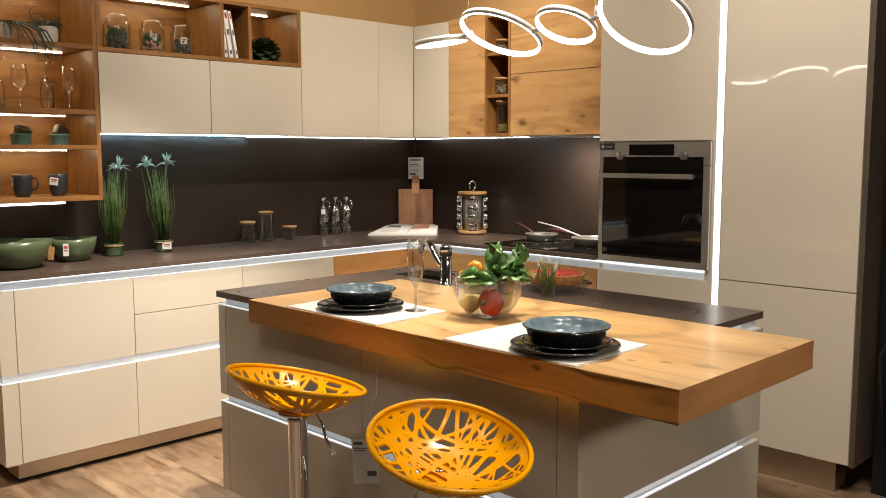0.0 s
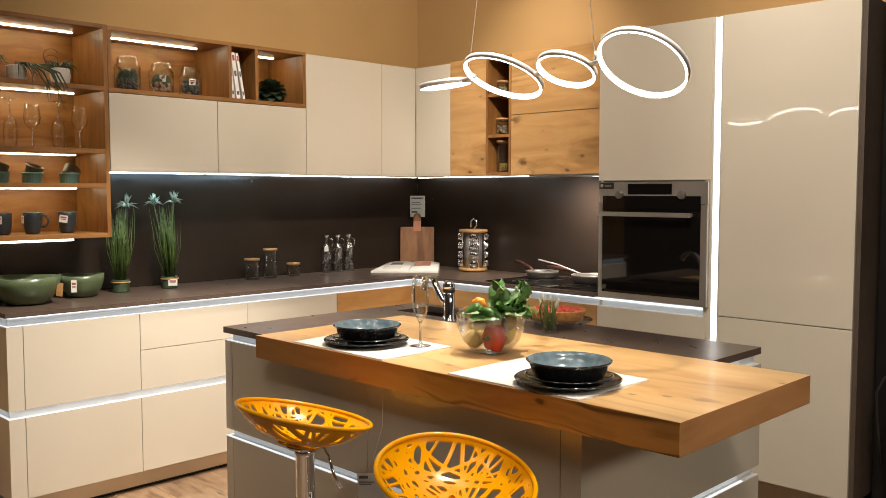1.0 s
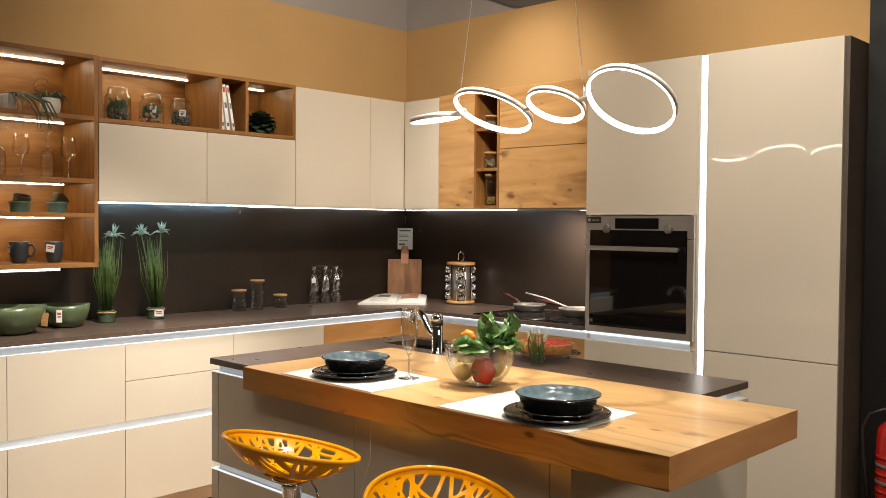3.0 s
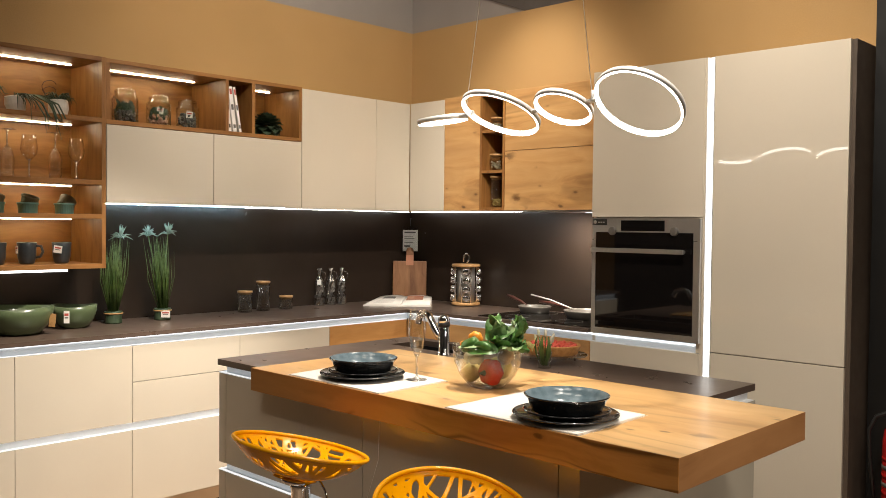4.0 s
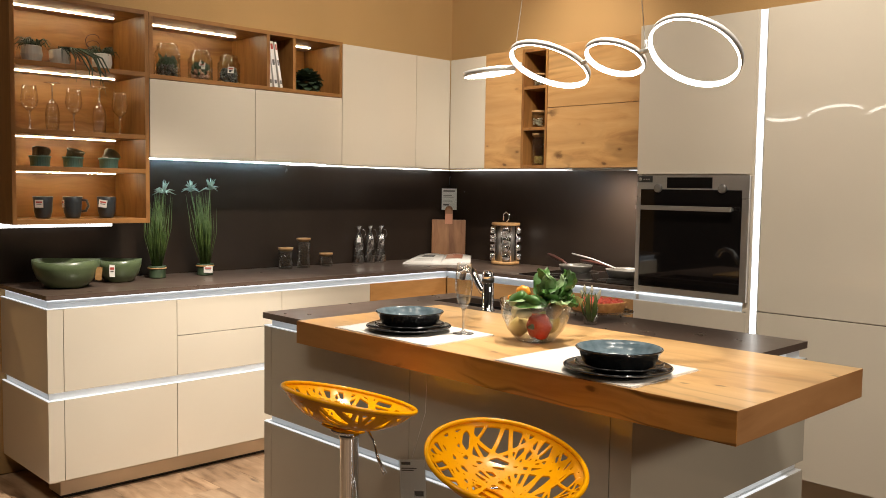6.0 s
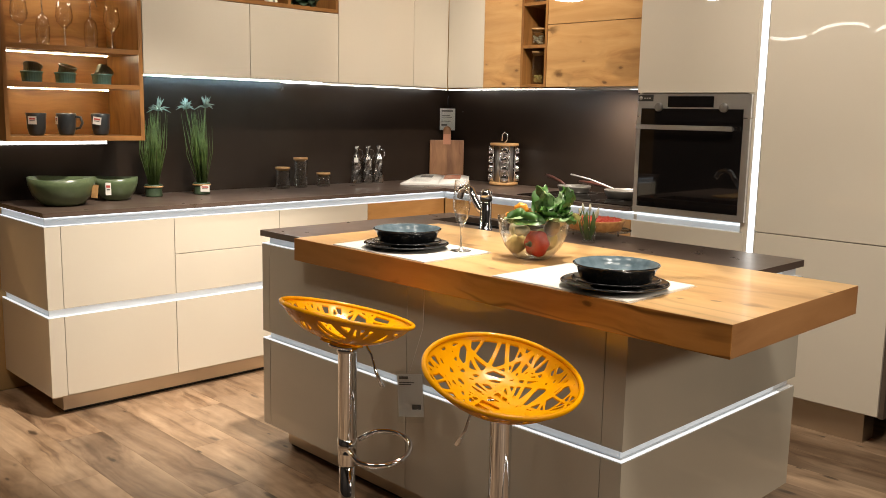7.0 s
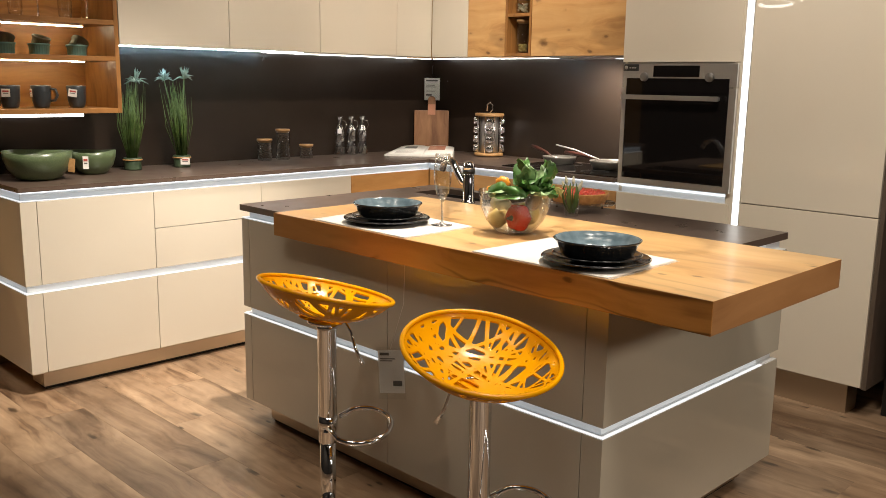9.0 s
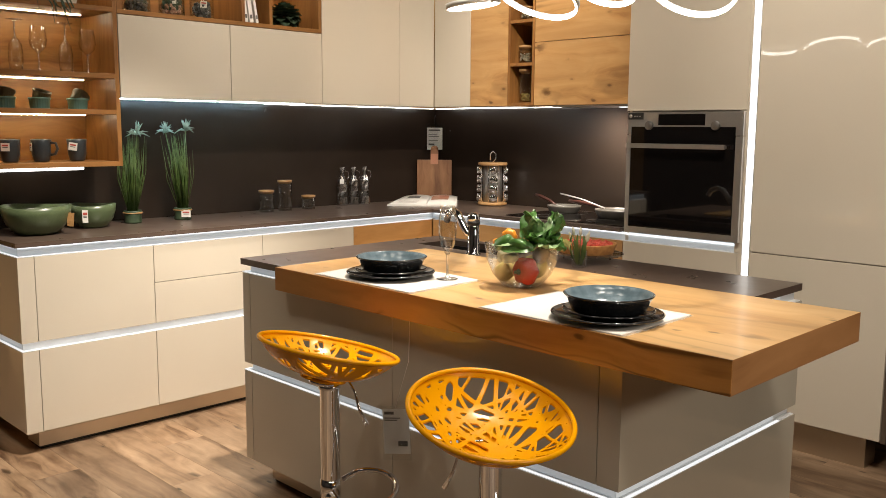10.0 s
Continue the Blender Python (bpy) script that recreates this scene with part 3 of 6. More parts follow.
n2 = thing("wall_cabinet", (0.835, -0.18, LOWZ), "knotty oak wall cabinet with one upright door", "cabinet", "wall units")
part("carcass", boxes((0.685, 0.985, UY + 0.021, -0.002, LOWZ + 0.001, UPZ + 0.006)), SHELF, n2)
front(n2, "door", 0.685, 0.986, UY, UY + 0.02, LOWZ - 0.002, UPZ + 0.008, OAK_X, "knotty oak door")
niche = thing("niche_shelf", (1.086, -0.18, LOWZ), "narrow open oak niche with two shelves", "shelf", "open shelves")
part("side_board", boxes((0.988, 1.004, UY, -0.002, LOWZ - 0.002, UPZ + 0.008)), SHELF_UP, niche)
part("side_board", boxes((1.168, 1.184, UY, -0.002, LOWZ - 0.002, UPZ + 0.008)), SHELF_UP, niche)
part("back_board", boxes((1.004, 1.168, -0.012, -0.002, LOWZ, UPZ)), SHELF_UP, niche)
NICHE_Z = (LOWZ + 0.016, 1.798, 2.042)
for z in (*NICHE_Z, UPZ + 0.006):
    part("shelf_board", boxes((1.004, 1.168, UY + 0.002, -0.012, z - 0.018, z)), SHELF, niche)
n3 = thing("wall_cabinet", (1.577, -0.18, LOWZ), "wide knotty oak wall cabinet with two lift doors", "cabinet", "wall units")
part("carcass", boxes((1.186, 1.966, UY + 0.021, -0.002, LOWZ + 0.001, UPZ + 0.006)), SHELF, n3)
front(n3, "door", 1.186, 1.966, UY, UY + 0.02, LOWZ - 0.002, 1.9045, OAK_X, "knotty oak door")
front(n3, "door", 1.186, 1.966, UY, UY + 0.02, 1.9075, UPZ + 0.008, OAK_X, "knotty oak door")
led_bar(0.11, 1.18, -0.100, -0.085, LOWZ - 0.002, n1, LED_UNDER, 0.005)
hood = thing("extractor_hood", (1.65, -0.2, LOWZ - 0.01), "slim steel extractor plate under the oak cabinet", "extractor hood")
part("plate", boxes((1.30, 1.95, -0.34, -0.05, LOWZ - 0.012, LOWZ - 0.002)), STEEL, hood)
part("light", lathe([(0, 0), (0.03, 0), (0.03, 0.004), (0, 0.004)], 20, (1.70, -0.22, LOWZ - 0.016)), LED, hood)

# ---- island ----
IX0, IX1, IY0, IY1 = 1.460, 3.222, -2.472, -1.412
DT = 0.912
isl = thing("kitchen_island", (2.3, -1.95, 0), "glossy taupe kitchen island with lit handle grooves", "kitchen island")
part("carcass", boxes((IX0 + 0.03, IX1 - 0.03, IY0 + 0.03, IY1 - 0.03, 0.09, 0.73), (IX0 + 0.03, IX1 - 0.03, IY0 + 0.03, -1.70, 0.73, DT - 0.03)), CREAM_DULL, isl)
IFT, IGT, IGB, IFB = 0.856, 0.496, 0.462, 0.100
for z0, z1 in ((IGT, IFT), (IFB, IGB)):
    part("corner_post", boxes((IX0, IX0 + 0.0485, IY0, IY0 + 0.02, z0, z1), (IX0, IX0 + 0.02, IY0 + 0.02, IY1, z0, z1)), TAUPE, isl, "glossy taupe end panel")
    part("corner_post", boxes((IX1 - 0.0685, IX1, IY0, IY0 + 0.02, z0, z1), (IX1 - 0.02, IX1, IY0 + 0.02, IY1, z0, z1)), TAUPE, isl, "glossy taupe end panel")
    for a, b in ((IX0 + 0.05, 2.345), (2.345, IX1 - 0.07)):
        front(isl, "front_panel", a, b, IY0, IY0 + 0.02, z0, z1, TAUPE)
    part("back_panel", boxes((IX0 + 0.02, IX1 - 0.02, IY1 - 0.02, IY1, z0, z1)), CREAM, isl)
for z0, z1 in ((IGB, IGT), (IFT, DT - 0.025)):
    part("groove_profile", boxes((IX0 + 0.027, IX1 - 0.027, IY0 + 0.024, IY0 + 0.028, z0 - 0.01, z1 + 0.008), (IX0 + 0.002, IX1 - 0.002, IY0 + 0.003, IY0 + 0.026, z0, z0 + 0.003)), ALU, isl, "lit aluminium groove")
    part("groove_profile", boxes((IX1 - 0.028, IX1 - 0.024, IY0 + 0.027, IY1 - 0.01, z0 - 0.01, z1 + 0.008), (IX1 - 0.026, IX1 - 0.003, IY0 + 0.026, IY1 - 0.006, z0, z0 + 0.003)), ALU, isl)
    part("groove_profile", boxes((IX0 + 0.024, IX0 + 0.028, IY0 + 0.027, IY1 - 0.01, z0 - 0.01, z1 + 0.008), (IX0 + 0.003, IX0 + 0.026, IY0 + 0.026, IY1 - 0.006, z0, z0 + 0.003)), ALU, isl)
    # faintly glowing sheets in front of the profile, for its lit look
    part("groove_glow", boxes((IX0 + 0.024, IX1 - 0.024, IY0 + 0.0215, IY0 + 0.0235, z0 + 0.004, z1 + 0.003)), GROOVE_GLOW, isl, "groove back, its soft light put in as glow")
    part("groove_glow", boxes((IX1 - 0.0235, IX1 - 0.0215, IY0 + 0.024, IY1 - 0.12, z0 + 0.004, z1 + 0.003)), GROOVE_GLOW, isl, "groove back, its soft light put in as glow")
    part("groove_glow", boxes((IX0 + 0.0215, IX0 + 0.0235, IY0 + 0.024, IY1 - 0.12, z0 + 0.004, z1 + 0.003)), GROOVE_GLOW, isl, "groove back, its soft light put in as glow")
    # island lips: the ledge's brightness put in as glow
    part("glow_lip", boxes((IX0 - 0.0006, IX1 + 0.0006, IY0 - 0.0006, IY0 + 0.010, z0 + 0.003, z0 + 0.0052)), LIP_GLOW, isl, "lower lip of the groove, made to glow as if lit")
    part("glow_lip", boxes((IX1 - 0.010, IX1 + 0.0006, IY0 + 0.010, IY1 - 0.12, z0 + 0.003, z0 + 0.0052)), LIP_GLOW, isl)
    part("glow_lip", boxes((IX0 - 0.0006, IX0 + 0.010, IY0 + 0.010, IY1 - 0.12, z0 + 0.003, z0 + 0.0052)), LIP_GLOW, isl)
part("plinth", boxes((IX0 + 0.075, IX1 - 0.075, IY0 + 0.07, IY1 - 0.07, 0.014, 0.092)), PLINTH, isl, "champagne metal plinth")
# the same gap at the island, its shade put in as a dark strip
part("plinth_gap_shade", boxes((IX0 + 0.085, IX1 - 0.085, IY0 + 0.08, IY1 - 0.08, 0.0, 0.014)), DARK, isl, "dark strip put in for the shaded gap under the plinth")
KX0, KX1, KY0, KY1 = 1.60, 2.12, -1.66, -1.45   # the sink's opening
TX0, TX1, TY0, TY1 = IX0 - 0.008, IX1 - 0.010, IY0 - 0.003, IY1 + 0.020
sink = thing("sink", (1.86, -1.55, 0.75), "dark undermounted sink in the island top", "sink")
part("basin", boxes((KX0 - 0.01, KX1 + 0.01, KY0 - 0.01, KY1 + 0.01, 0.74, 0.745), (KX0 - 0.01, KX0, KY0 - 0.01, KY1 + 0.01, 0.745, DT - 0.025), (KX1, KX1 + 0.01, KY0 - 0.01, KY1 + 0.01, 0.745, DT - 0.025), (KX0, KX1, KY0 - 0.01, KY0, 0.745, DT - 0.025), (KX0, KX1, KY1, KY1 + 0.01, 0.745, DT - 0.025)), DARK, sink)
single("island_worktop", outline(((TX0, TY0), (TX1, TY0), (TX1, TY1), (TX0, TY1)), DT - 0.024, DT, ((KX0, KY0), (KX1, KY0), (KX1, KY1), (KX0, KY1))), STONE, (2.3, -1.95, DT - 0.024), "thin dark brown stone top on the island", "worktop")
SX0, SX1, SY0, SY1, ST, SB = 1.778, 3.544, -2.535, -1.785, 0.921, 0.837
slab = thing("table_slab", (2.66, -2.17, SB), "thick knotty oak table slab set on the island", "tabletop")
slab_board = part("board", boxes((SX0, SX1, SY0 + 0.004, SY1, SB, ST), bevel=0.0015), SLAB_OAK, slab, "light oiled oak board")
# knots and cracks of the edge, plus shade and warm bounce as colour
part("front_edge", boxes((SX0, SX1, SY0, SY0 + 0.004, SB, ST), bevel=0.0012), OAK_EDGE_SHADED, slab, "oak front edge with knots and cracks, its shade put into the colour")

# end face takes the darker oak, shade included in its colour
slab_board.data.materials.append(OAK_END_SHADED)
for face in slab_board.data.polygons:
    if abs(face.normal.x) > 0.9:
        face.material_index = 1

# ---- materials of the loose things ----
YELLOW = plain("yellow_plastic", (0.86, 0.37, 0.0005), 0.20, vary=0.03, relief=0.0, coat=0.0, grain=0.0)
YELLOW.node_tree.nodes["Principled BSDF"].inputs["Specular IOR Level"].default_value = 0.32
CLEAR = glass("clear_glass", (0.97, 0.98, 0.97))
CRYSTAL = glass("crystal_glass", (0.98, 0.98, 0.97), 0.10, 1.58, 0.36)
STEMWARE = glass("stemware_glass", (1.0, 1.0, 0.995), 0.035, 1.50, 0.07)
STEM_GLASS = glass("stem_glass", (0.99, 0.99, 0.985), 0.16, 1.58, 0.42)
JAR_GLASS = glass("jar_glass", (0.985, 0.99, 0.985), 0.04, 1.50, 0.02)
PLASTIC_CLEAR = glass("clear_acrylic", (0.97, 0.98, 0.98), 0.05, 1.3)
WHITE = plain("white_paper", (0.78, 0.75, 0.70), 0.7, vary=0.04, relief=0.1)
LINEN = mottled("white_linen", [(0.35, (0.72, 0.68, 0.62)), (0.65, (0.86, 0.83, 0.78))], 260.0, 0.9, 0.5, 0.0006)
GLAZE_OUT = plain("black_glaze", (0.016, 0.018, 0.020), 0.12, vary=0.4, scale=20.0, relief=0.02, coat=0.4)
GLAZE_IN = mottled("blue_glaze", [(0.25, (0.085, 0.130, 0.155)), (0.6, (0.165, 0.225, 0.260)), (0.85, (0.28, 0.35, 0.38))], 30.0, 0.14, 0.05)
GREEN_CERAMIC, nt, b = material("green_ceramic")
cells = node(nt, "ShaderNodeTexVoronoi", Scale=210.0, Randomness=0.75)
nt.links.new(coords(nt), cells.inputs["Vector"])
dots = ramp(nt, cells.outputs["Distance"], [(0.10, (0.150, 0.190, 0.096)), (0.60, (0.070, 0.100, 0.048))])
nt.links.new(mix(nt, 0.65, ramp(nt, noise_tex(nt, coords(nt), 14.0, 4.0), [(0.3, (0.075, 0.108, 0.052)), (0.7, (0.145, 0.185, 0.095))]), dots), b.inputs["Base Color"])
b.inputs["Roughness"].default_value = 0.28
bump(nt, b, cells.outputs["Distance"], -0.7, 0.002)
TEAL = plain("teal_ceramic", (0.105, 0.225, 0.200), 0.35, vary=0.2, scale=14.0)
TEAL_BROWN = plain("olive_ceramic", (0.140, 0.125, 0.070), 0.45, vary=0.2, scale=14.0)
MUG = plain("slate_ceramic", (0.030, 0.036, 0.040), 0.30, vary=0.25, scale=16.0)
LEAF = mottled("spinach_leaf", [(0.3, (0.030, 0.090, 0.014)), (0.6, (0.065, 0.170, 0.030)), (0.85, (0.18, 0.32, 0.11))], 30.0, 0.38, 0.4, 0.003)
PALE_LEAF = mottled("pale_spinach_leaf", [(0.3, (0.16, 0.29, 0.10)), (0.7, (0.40, 0.52, 0.30))], 34.0, 0.34, 0.5, 0.003)
LEAF_DARK = mottled("dark_leaf", [(0.3, (0.018, 0.036, 0.017)), (0.7, (0.060, 0.092, 0.050))], 40.0, 0.5, 0.3)
GRASS = mottled("green_blades", [(0.3, (0.035, 0.072, 0.014)), (0.7, (0.100, 0.160, 0.036))], 30.0, 0.5, 0.2)
TIP = mottled("pale_blue_tips", [(0.3, (0.17, 0.28, 0.23)), (0.7, (0.38, 0.48, 0.41))], 30.0, 0.5, 0.2)
RED = mottled("pepper_red", [(0.3, (0.30, 0.012, 0.008)), (0.7, (0.52, 0.040, 0.015))], 12.0, 0.22, 0.1)
ORANGE = mottled("orange_fruit", [(0.3, (0.72, 0.22, 0.015)), (0.7, (0.85, 0.38, 0.04))], 14.0, 0.35, 0.1)
YELLOW_VEG = mottled("pale_yellow_veg", [(0.3, (0.36, 0.28, 0.07)), (0.7, (0.50, 0.40, 0.15))], 14.0, 0.4, 0.1)
PALE_VEG = mottled("pale_veg", [(0.3, (0.34, 0.33, 0.22)), (0.7, (0.58, 0.55, 0.42))], 14.0, 0.45, 0.1)
CRUST = mottled("tart_crust", [(0.3, (0.48, 0.20, 0.055)), (0.7, (0.70, 0.36, 0.12))], 60.0, 0.6, 0.5)
BERRY = mottled("red_berries", [(0.3, (0.50, 0.030, 0.020)), (0.7, (0.75, 0.13, 0.08))], 70.0, 0.3, 0.6)
CORK = wood("lid_wood", (0.52, 0.31, 0.14), (0.44, 0.25, 0.10), (0.32, 0.17, 0.06), "x", 0.0, 0.5, 30.0)
BOARD_WOOD = wood("walnut_board", (0.34, 0.17, 0.075), (0.25, 0.115, 0.048), (0.15, 0.06, 0.022), "z", 0.0, 0.5, 20.0)
RED_PAINT = plain("red_enamel", (0.42, 0.012, 0.010), 0.25, vary=0.08, relief=0.01, coat=0.3)
PRINT = plain("grey_print", (0.12, 0.11, 0.10), 0.7, relief=0.0)
PRINT_RED = plain("red_print", (0.45, 0.08, 0.06), 0.7, relief=0.0)
PEBBLE = mottled("dark_pebbles", [(0.3, (0.03, 0.035, 0.035)), (0.7, (0.15, 0.15, 0.14))], 60.0, 0.6, 0.5)
PINK_PEBBLE = mottled("pink_pebbles", [(0.3, (0.35, 0.18, 0.12)), (0.7, (0.60, 0.40, 0.30))], 60.0, 0.6, 0.5)
PAN_GREY = plain("cream_enamel", (0.135, 0.122, 0.105), 0.30, vary=0.06)
BROWN_HANDLE = plain("brown_handle", (0.075, 0.024, 0.016), 0.4, vary=0.2)
SILVER = plain("satin_silver", (0.78, 0.77, 0.75), 0.45, 0.35, vary=0.03, relief=0.01)
rng = random.Random(7)


def basis(at, normal):
    """A pose at a place with its z along the normal."""
    q = Vector(normal).to_track_quat("Z", "Y")
    return Matrix.Translation(at) @ q.to_matrix().to_4x4()


def circle(r, n, z=0.0, m=Matrix()):
    return [m @ Vector((r * math.cos(2 * math.pi * i / n), r * math.sin(2 * math.pi * i / n), z)) for i in range(n)]


# ---- bar stools ----
def bar_stool(at, seat_z, normal, turn, foot_turn, label, seed):
    """A gas-lift stool: chrome column and base, lever, footrest loop and a bowl seat of crossing yellow bands."""
    r = random.Random(seed)
    x, y = at
    u = thing("bar_stool", (x, y, 0), label, "bar stool", "bar stools at the island")
    part("base", lathe([(0, 0), (0.152, 0), (0.154, 0.003), (0.147, 0.006), (0.09, 0.010), (0.045, 0.020), (0.033, 0.04), (0, 0.04)], 48, (x, y, 0)), CHROME, u, "round chrome base plate")
    part("lower_column", lathe([(0, 0.035), (0.0245, 0.035), (0.0245, seat_z - 0.475), (0, seat_z - 0.475)], 28, (x, y, 0)), CHROME, u)
    part("upper_column", lathe([(0, seat_z - 0.485), (0.0275, seat_z - 0.485), (0.029, seat_z - 0.480), (0.029, seat_z - 0.125), (0.033, seat_z - 0.120), (0.033, seat_z - 0.104), (0, seat_z - 0.104)], 28, (x, y, 0)), CHROME, u, "thick chrome sleeve")
    # footrest
    fz = seat_z - 0.432
    f = Matrix.Translation((x, y, 0)) @ Matrix.Rotation(radians(foot_turn), 4, "Z")
    pts = []
    for i in range(25):
        a = radians(-118 + 236 * i / 24)
        pts.append(f @ Vector((0.105 + 0.095 * math.cos(a), 0.090 * math.sin(a), fz + 0.012 + 0.022 * math.sin(a))))
    pts = [f @ Vector((0.02, -0.05, fz + 0.012))] + pts + [f @ Vector((0.02, 0.05, fz + 0.012))]
    part("footrest", tube(pts, 0.0085, 10), CHROME, u, "chrome footrest loop")
    part("footrest_clamp", lathe([(0.029, fz - 0.012), (0.0305, fz - 0.012), (0.0305, fz + 0.035), (0.029, fz + 0.035)], 28, (x, y, 0)), CHROME, u)
    # lever
    g = Matrix.Translation((x, y, 0)) @ Matrix.Rotation(radians(turn), 4, "Z")
    part("lever", tube([g @ Vector(p) for p in ((0.02, 0, seat_z - 0.075), (0.06, 0, seat_z - 0.085), (0.085, 0, seat_z - 0.12), (0.10, 0, seat_z - 0.17), (0.125, 0, seat_z - 0.215))], [0.004, 0.004, 0.004, 0.005, 0.007], 8), CHROME, u, "bent chrome lever")
    # seat
    m = basis((x, y, seat_z), normal)
    R, depth = 0.204, 0.086

    def shell(px, py, off):
        d = min(1.0, math.hypot(px, py) / R)
        k = (d * d * (0.45 + 0.55 * d * d) - 1.0) * depth
        return m @ Vector((px, py, k + off))

    part("seat_rim", tube(circle(R, 64, 0.0, m), 0.0070, 10, closed=True), YELLOW, u, "thick rounded yellow rim")
    # the bowl is one moulded sheet: where no band runs it is open
    N = 124
    axis = np.linspace(-R - 0.001, R + 0.001, N + 1)
    gx_, gy_ = np.meshgrid(axis, axis, indexing="ij")
    field = np.hypot(gx_, gy_) - (R - 0.012)
    for i in range(50):
        a = r.uniform(0, math.pi)
        d = r.uniform(-0.93, 0.93) * R if i > 8 else r.uniform(-0.35, 0.35) * R
        w, bend = r.uniform(0.0026, 0.0066), r.uniform(-0.9, 0.9)
        along = gx_ * math.cos(a) + gy_ * math.sin(a)
        across = gy_ * math.cos(a) - gx_ * math.sin(a) - d - bend * along * along
        field = np.maximum(field, w - np.abs(across) / np.sqrt(1 + (2 * bend * along) ** 2))
    field = np.minimum(field, R - np.hypot(gx_, gy_))
    bm = bmesh.new()
    seen = {}

    def corner(key, px, py):
        if key not in seen:
            seen[key] = (bm.verts.new(shell(px, py, 0.0022)), bm.verts.new(shell(px, py, -0.0026)))
        return seen[key]

    for ix in range(N):
        for iy in range(N):
            ring_ = ((ix, iy), (ix + 1, iy), (ix + 1, iy + 1), (ix, iy + 1))
            vals = [float(field[q]) for q in ring_]
            if max(vals) <= 0:
                continue
            poly, cut = [], []
            for k in range(4):
                p, q, fa, fb = ring_[k], ring_[(k + 1) % 4], vals[k], vals[(k + 1) % 4]
                if fa > 0:
                    poly.append(corner(p, axis[p[0]], axis[p[1]]))
                if (fa > 0) != (fb > 0):
                    if fa > 0:
                        cut.append(len(poly))
                    s_ = fa / (fa - fb)
                    poly.append(corner((min(p, q), max(p, q)), axis[p[0]] + s_ * (axis[q[0]] - axis[p[0]]), axis[p[1]] + s_ * (axis[q[1]] - axis[p[1]])))
            if len(poly) < 3:
                continue
            bm.faces.new([v[0] for v in poly]).smooth = True
            bm.faces.new([v[1] for v in poly][::-1]).smooth = True
            for c in cut:
                e, f_ = poly[c], poly[(c + 1) % len(poly)]
                bm.faces.new((e[1], f_[1], f_[0], e[0]))
    part("seat_lattice", bm, YELLOW, u, "openwork bowl of crossing yellow bands")
    prof = [(0, -depth - 0.006)] + [(R * q, (q * q * (0.45 + 0.55 * q * q) - 1.0) * depth - 0.006) for q in (0.11, 0.22, 0.33)] + [(R * q, (q * q * (0.45 + 0.55 * q * q) - 1.0) * depth - 0.012) for q in (0.33, 0.16, 0)]
    part("seat_boss", lathe(prof, 32, m=m), YELLOW, u)
    part("seat_plate", lathe([(0, -depth - 0.024), (0.034, -depth - 0.024), (0.040, -depth - 0.018), (0.038, -depth - 0.011), (0, -depth - 0.011)], 28, m=m), CHROME, u)
    return u


bar_stool((2.428, -2.789), 0.787, (0.045, 0.226, 1), 20, 34, "bar stool with yellow openwork seat on chrome column", 11)
bar_stool((3.056, -2.780), 0.741, (0.268, -0.065, 1), 200, 30, "bar stool with tilted yellow openwork seat on chrome column", 31)

# ---- pendant lamp ----
lamp = thing("pendant_lamp", (2.55, -1.88, 1.80), "silver pendant lamp of four linked glowing rings", "pendant lamp")
RINGS = [((2.130, -1.88, 1.878), (0.08, 0.104, -0.991), 0.098), ((2.430, -1.88, 1.880), (-0.048, -0.422, -0.906), 0.150), ((2.717, -1.88, 1.878), (0.016, -0.444, -0.896), 0.103), ((3.020, -1.88, 1.868), (-0.013, -0.615, -0.788), 0.150)]
for at, n, R in RINGS:
    m = basis(at, n)
    ring = part("ring", lathe([(R - 0.006, -0.011), (R + 0.004, -0.011), (R + 0.004, 0.009), (R + 0.001, 0.009), (R + 0.001, -0.008), (R - 0.006, -0.008), (R - 0.006, -0.011)], 72, m=m), SILVER, lamp, "silver ring housing")
    part("diffuser", lathe([(R - 0.0058, -0.0075), (R + 0.0005, -0.0075), (R + 0.0005, 0.0095), (R - 0.0058, 0.0095), (R - 0.0058, -0.0075)], 72, m=m), LED_RING, ring, "glowing white diffuser")
for a, b in (((2.222, -1.885, 1.882), (2.295, -1.885, 1.895)), ((2.575, -1.885, 1.872), (2.620, -1.885, 1.880)), ((2.815, -1.885, 1.885), (2.868, -1.885, 1.895))):
    part("joint", tube([a, b], 0.009, 12), SILVER, lamp)
part("wire", tube([(2.262, -1.885, 1.925), (2.575, -1.885, 3.88)], 0.0014, 6), WHITE, lamp, "thin hanging wire")
part("wire", tube([(2.842, -1.885, 1.895), (2.585, -1.885, 3.88)], 0.0014, 6), WHITE, lamp, "thin hanging wire")
part("wire_grip", tube([(2.842, -1.885, 1.890), (2.842, -1.885, 1.925)], 0.006, 10), SILVER, lamp)
part("canopy", lathe([(0, 3.87), (0.07, 3.87), (0.07, 3.90), (0.010, 3.905), (0.010, 5.999), (0, 5.999)], 32, (2.58, -1.885, 0)), SILVER, lamp)


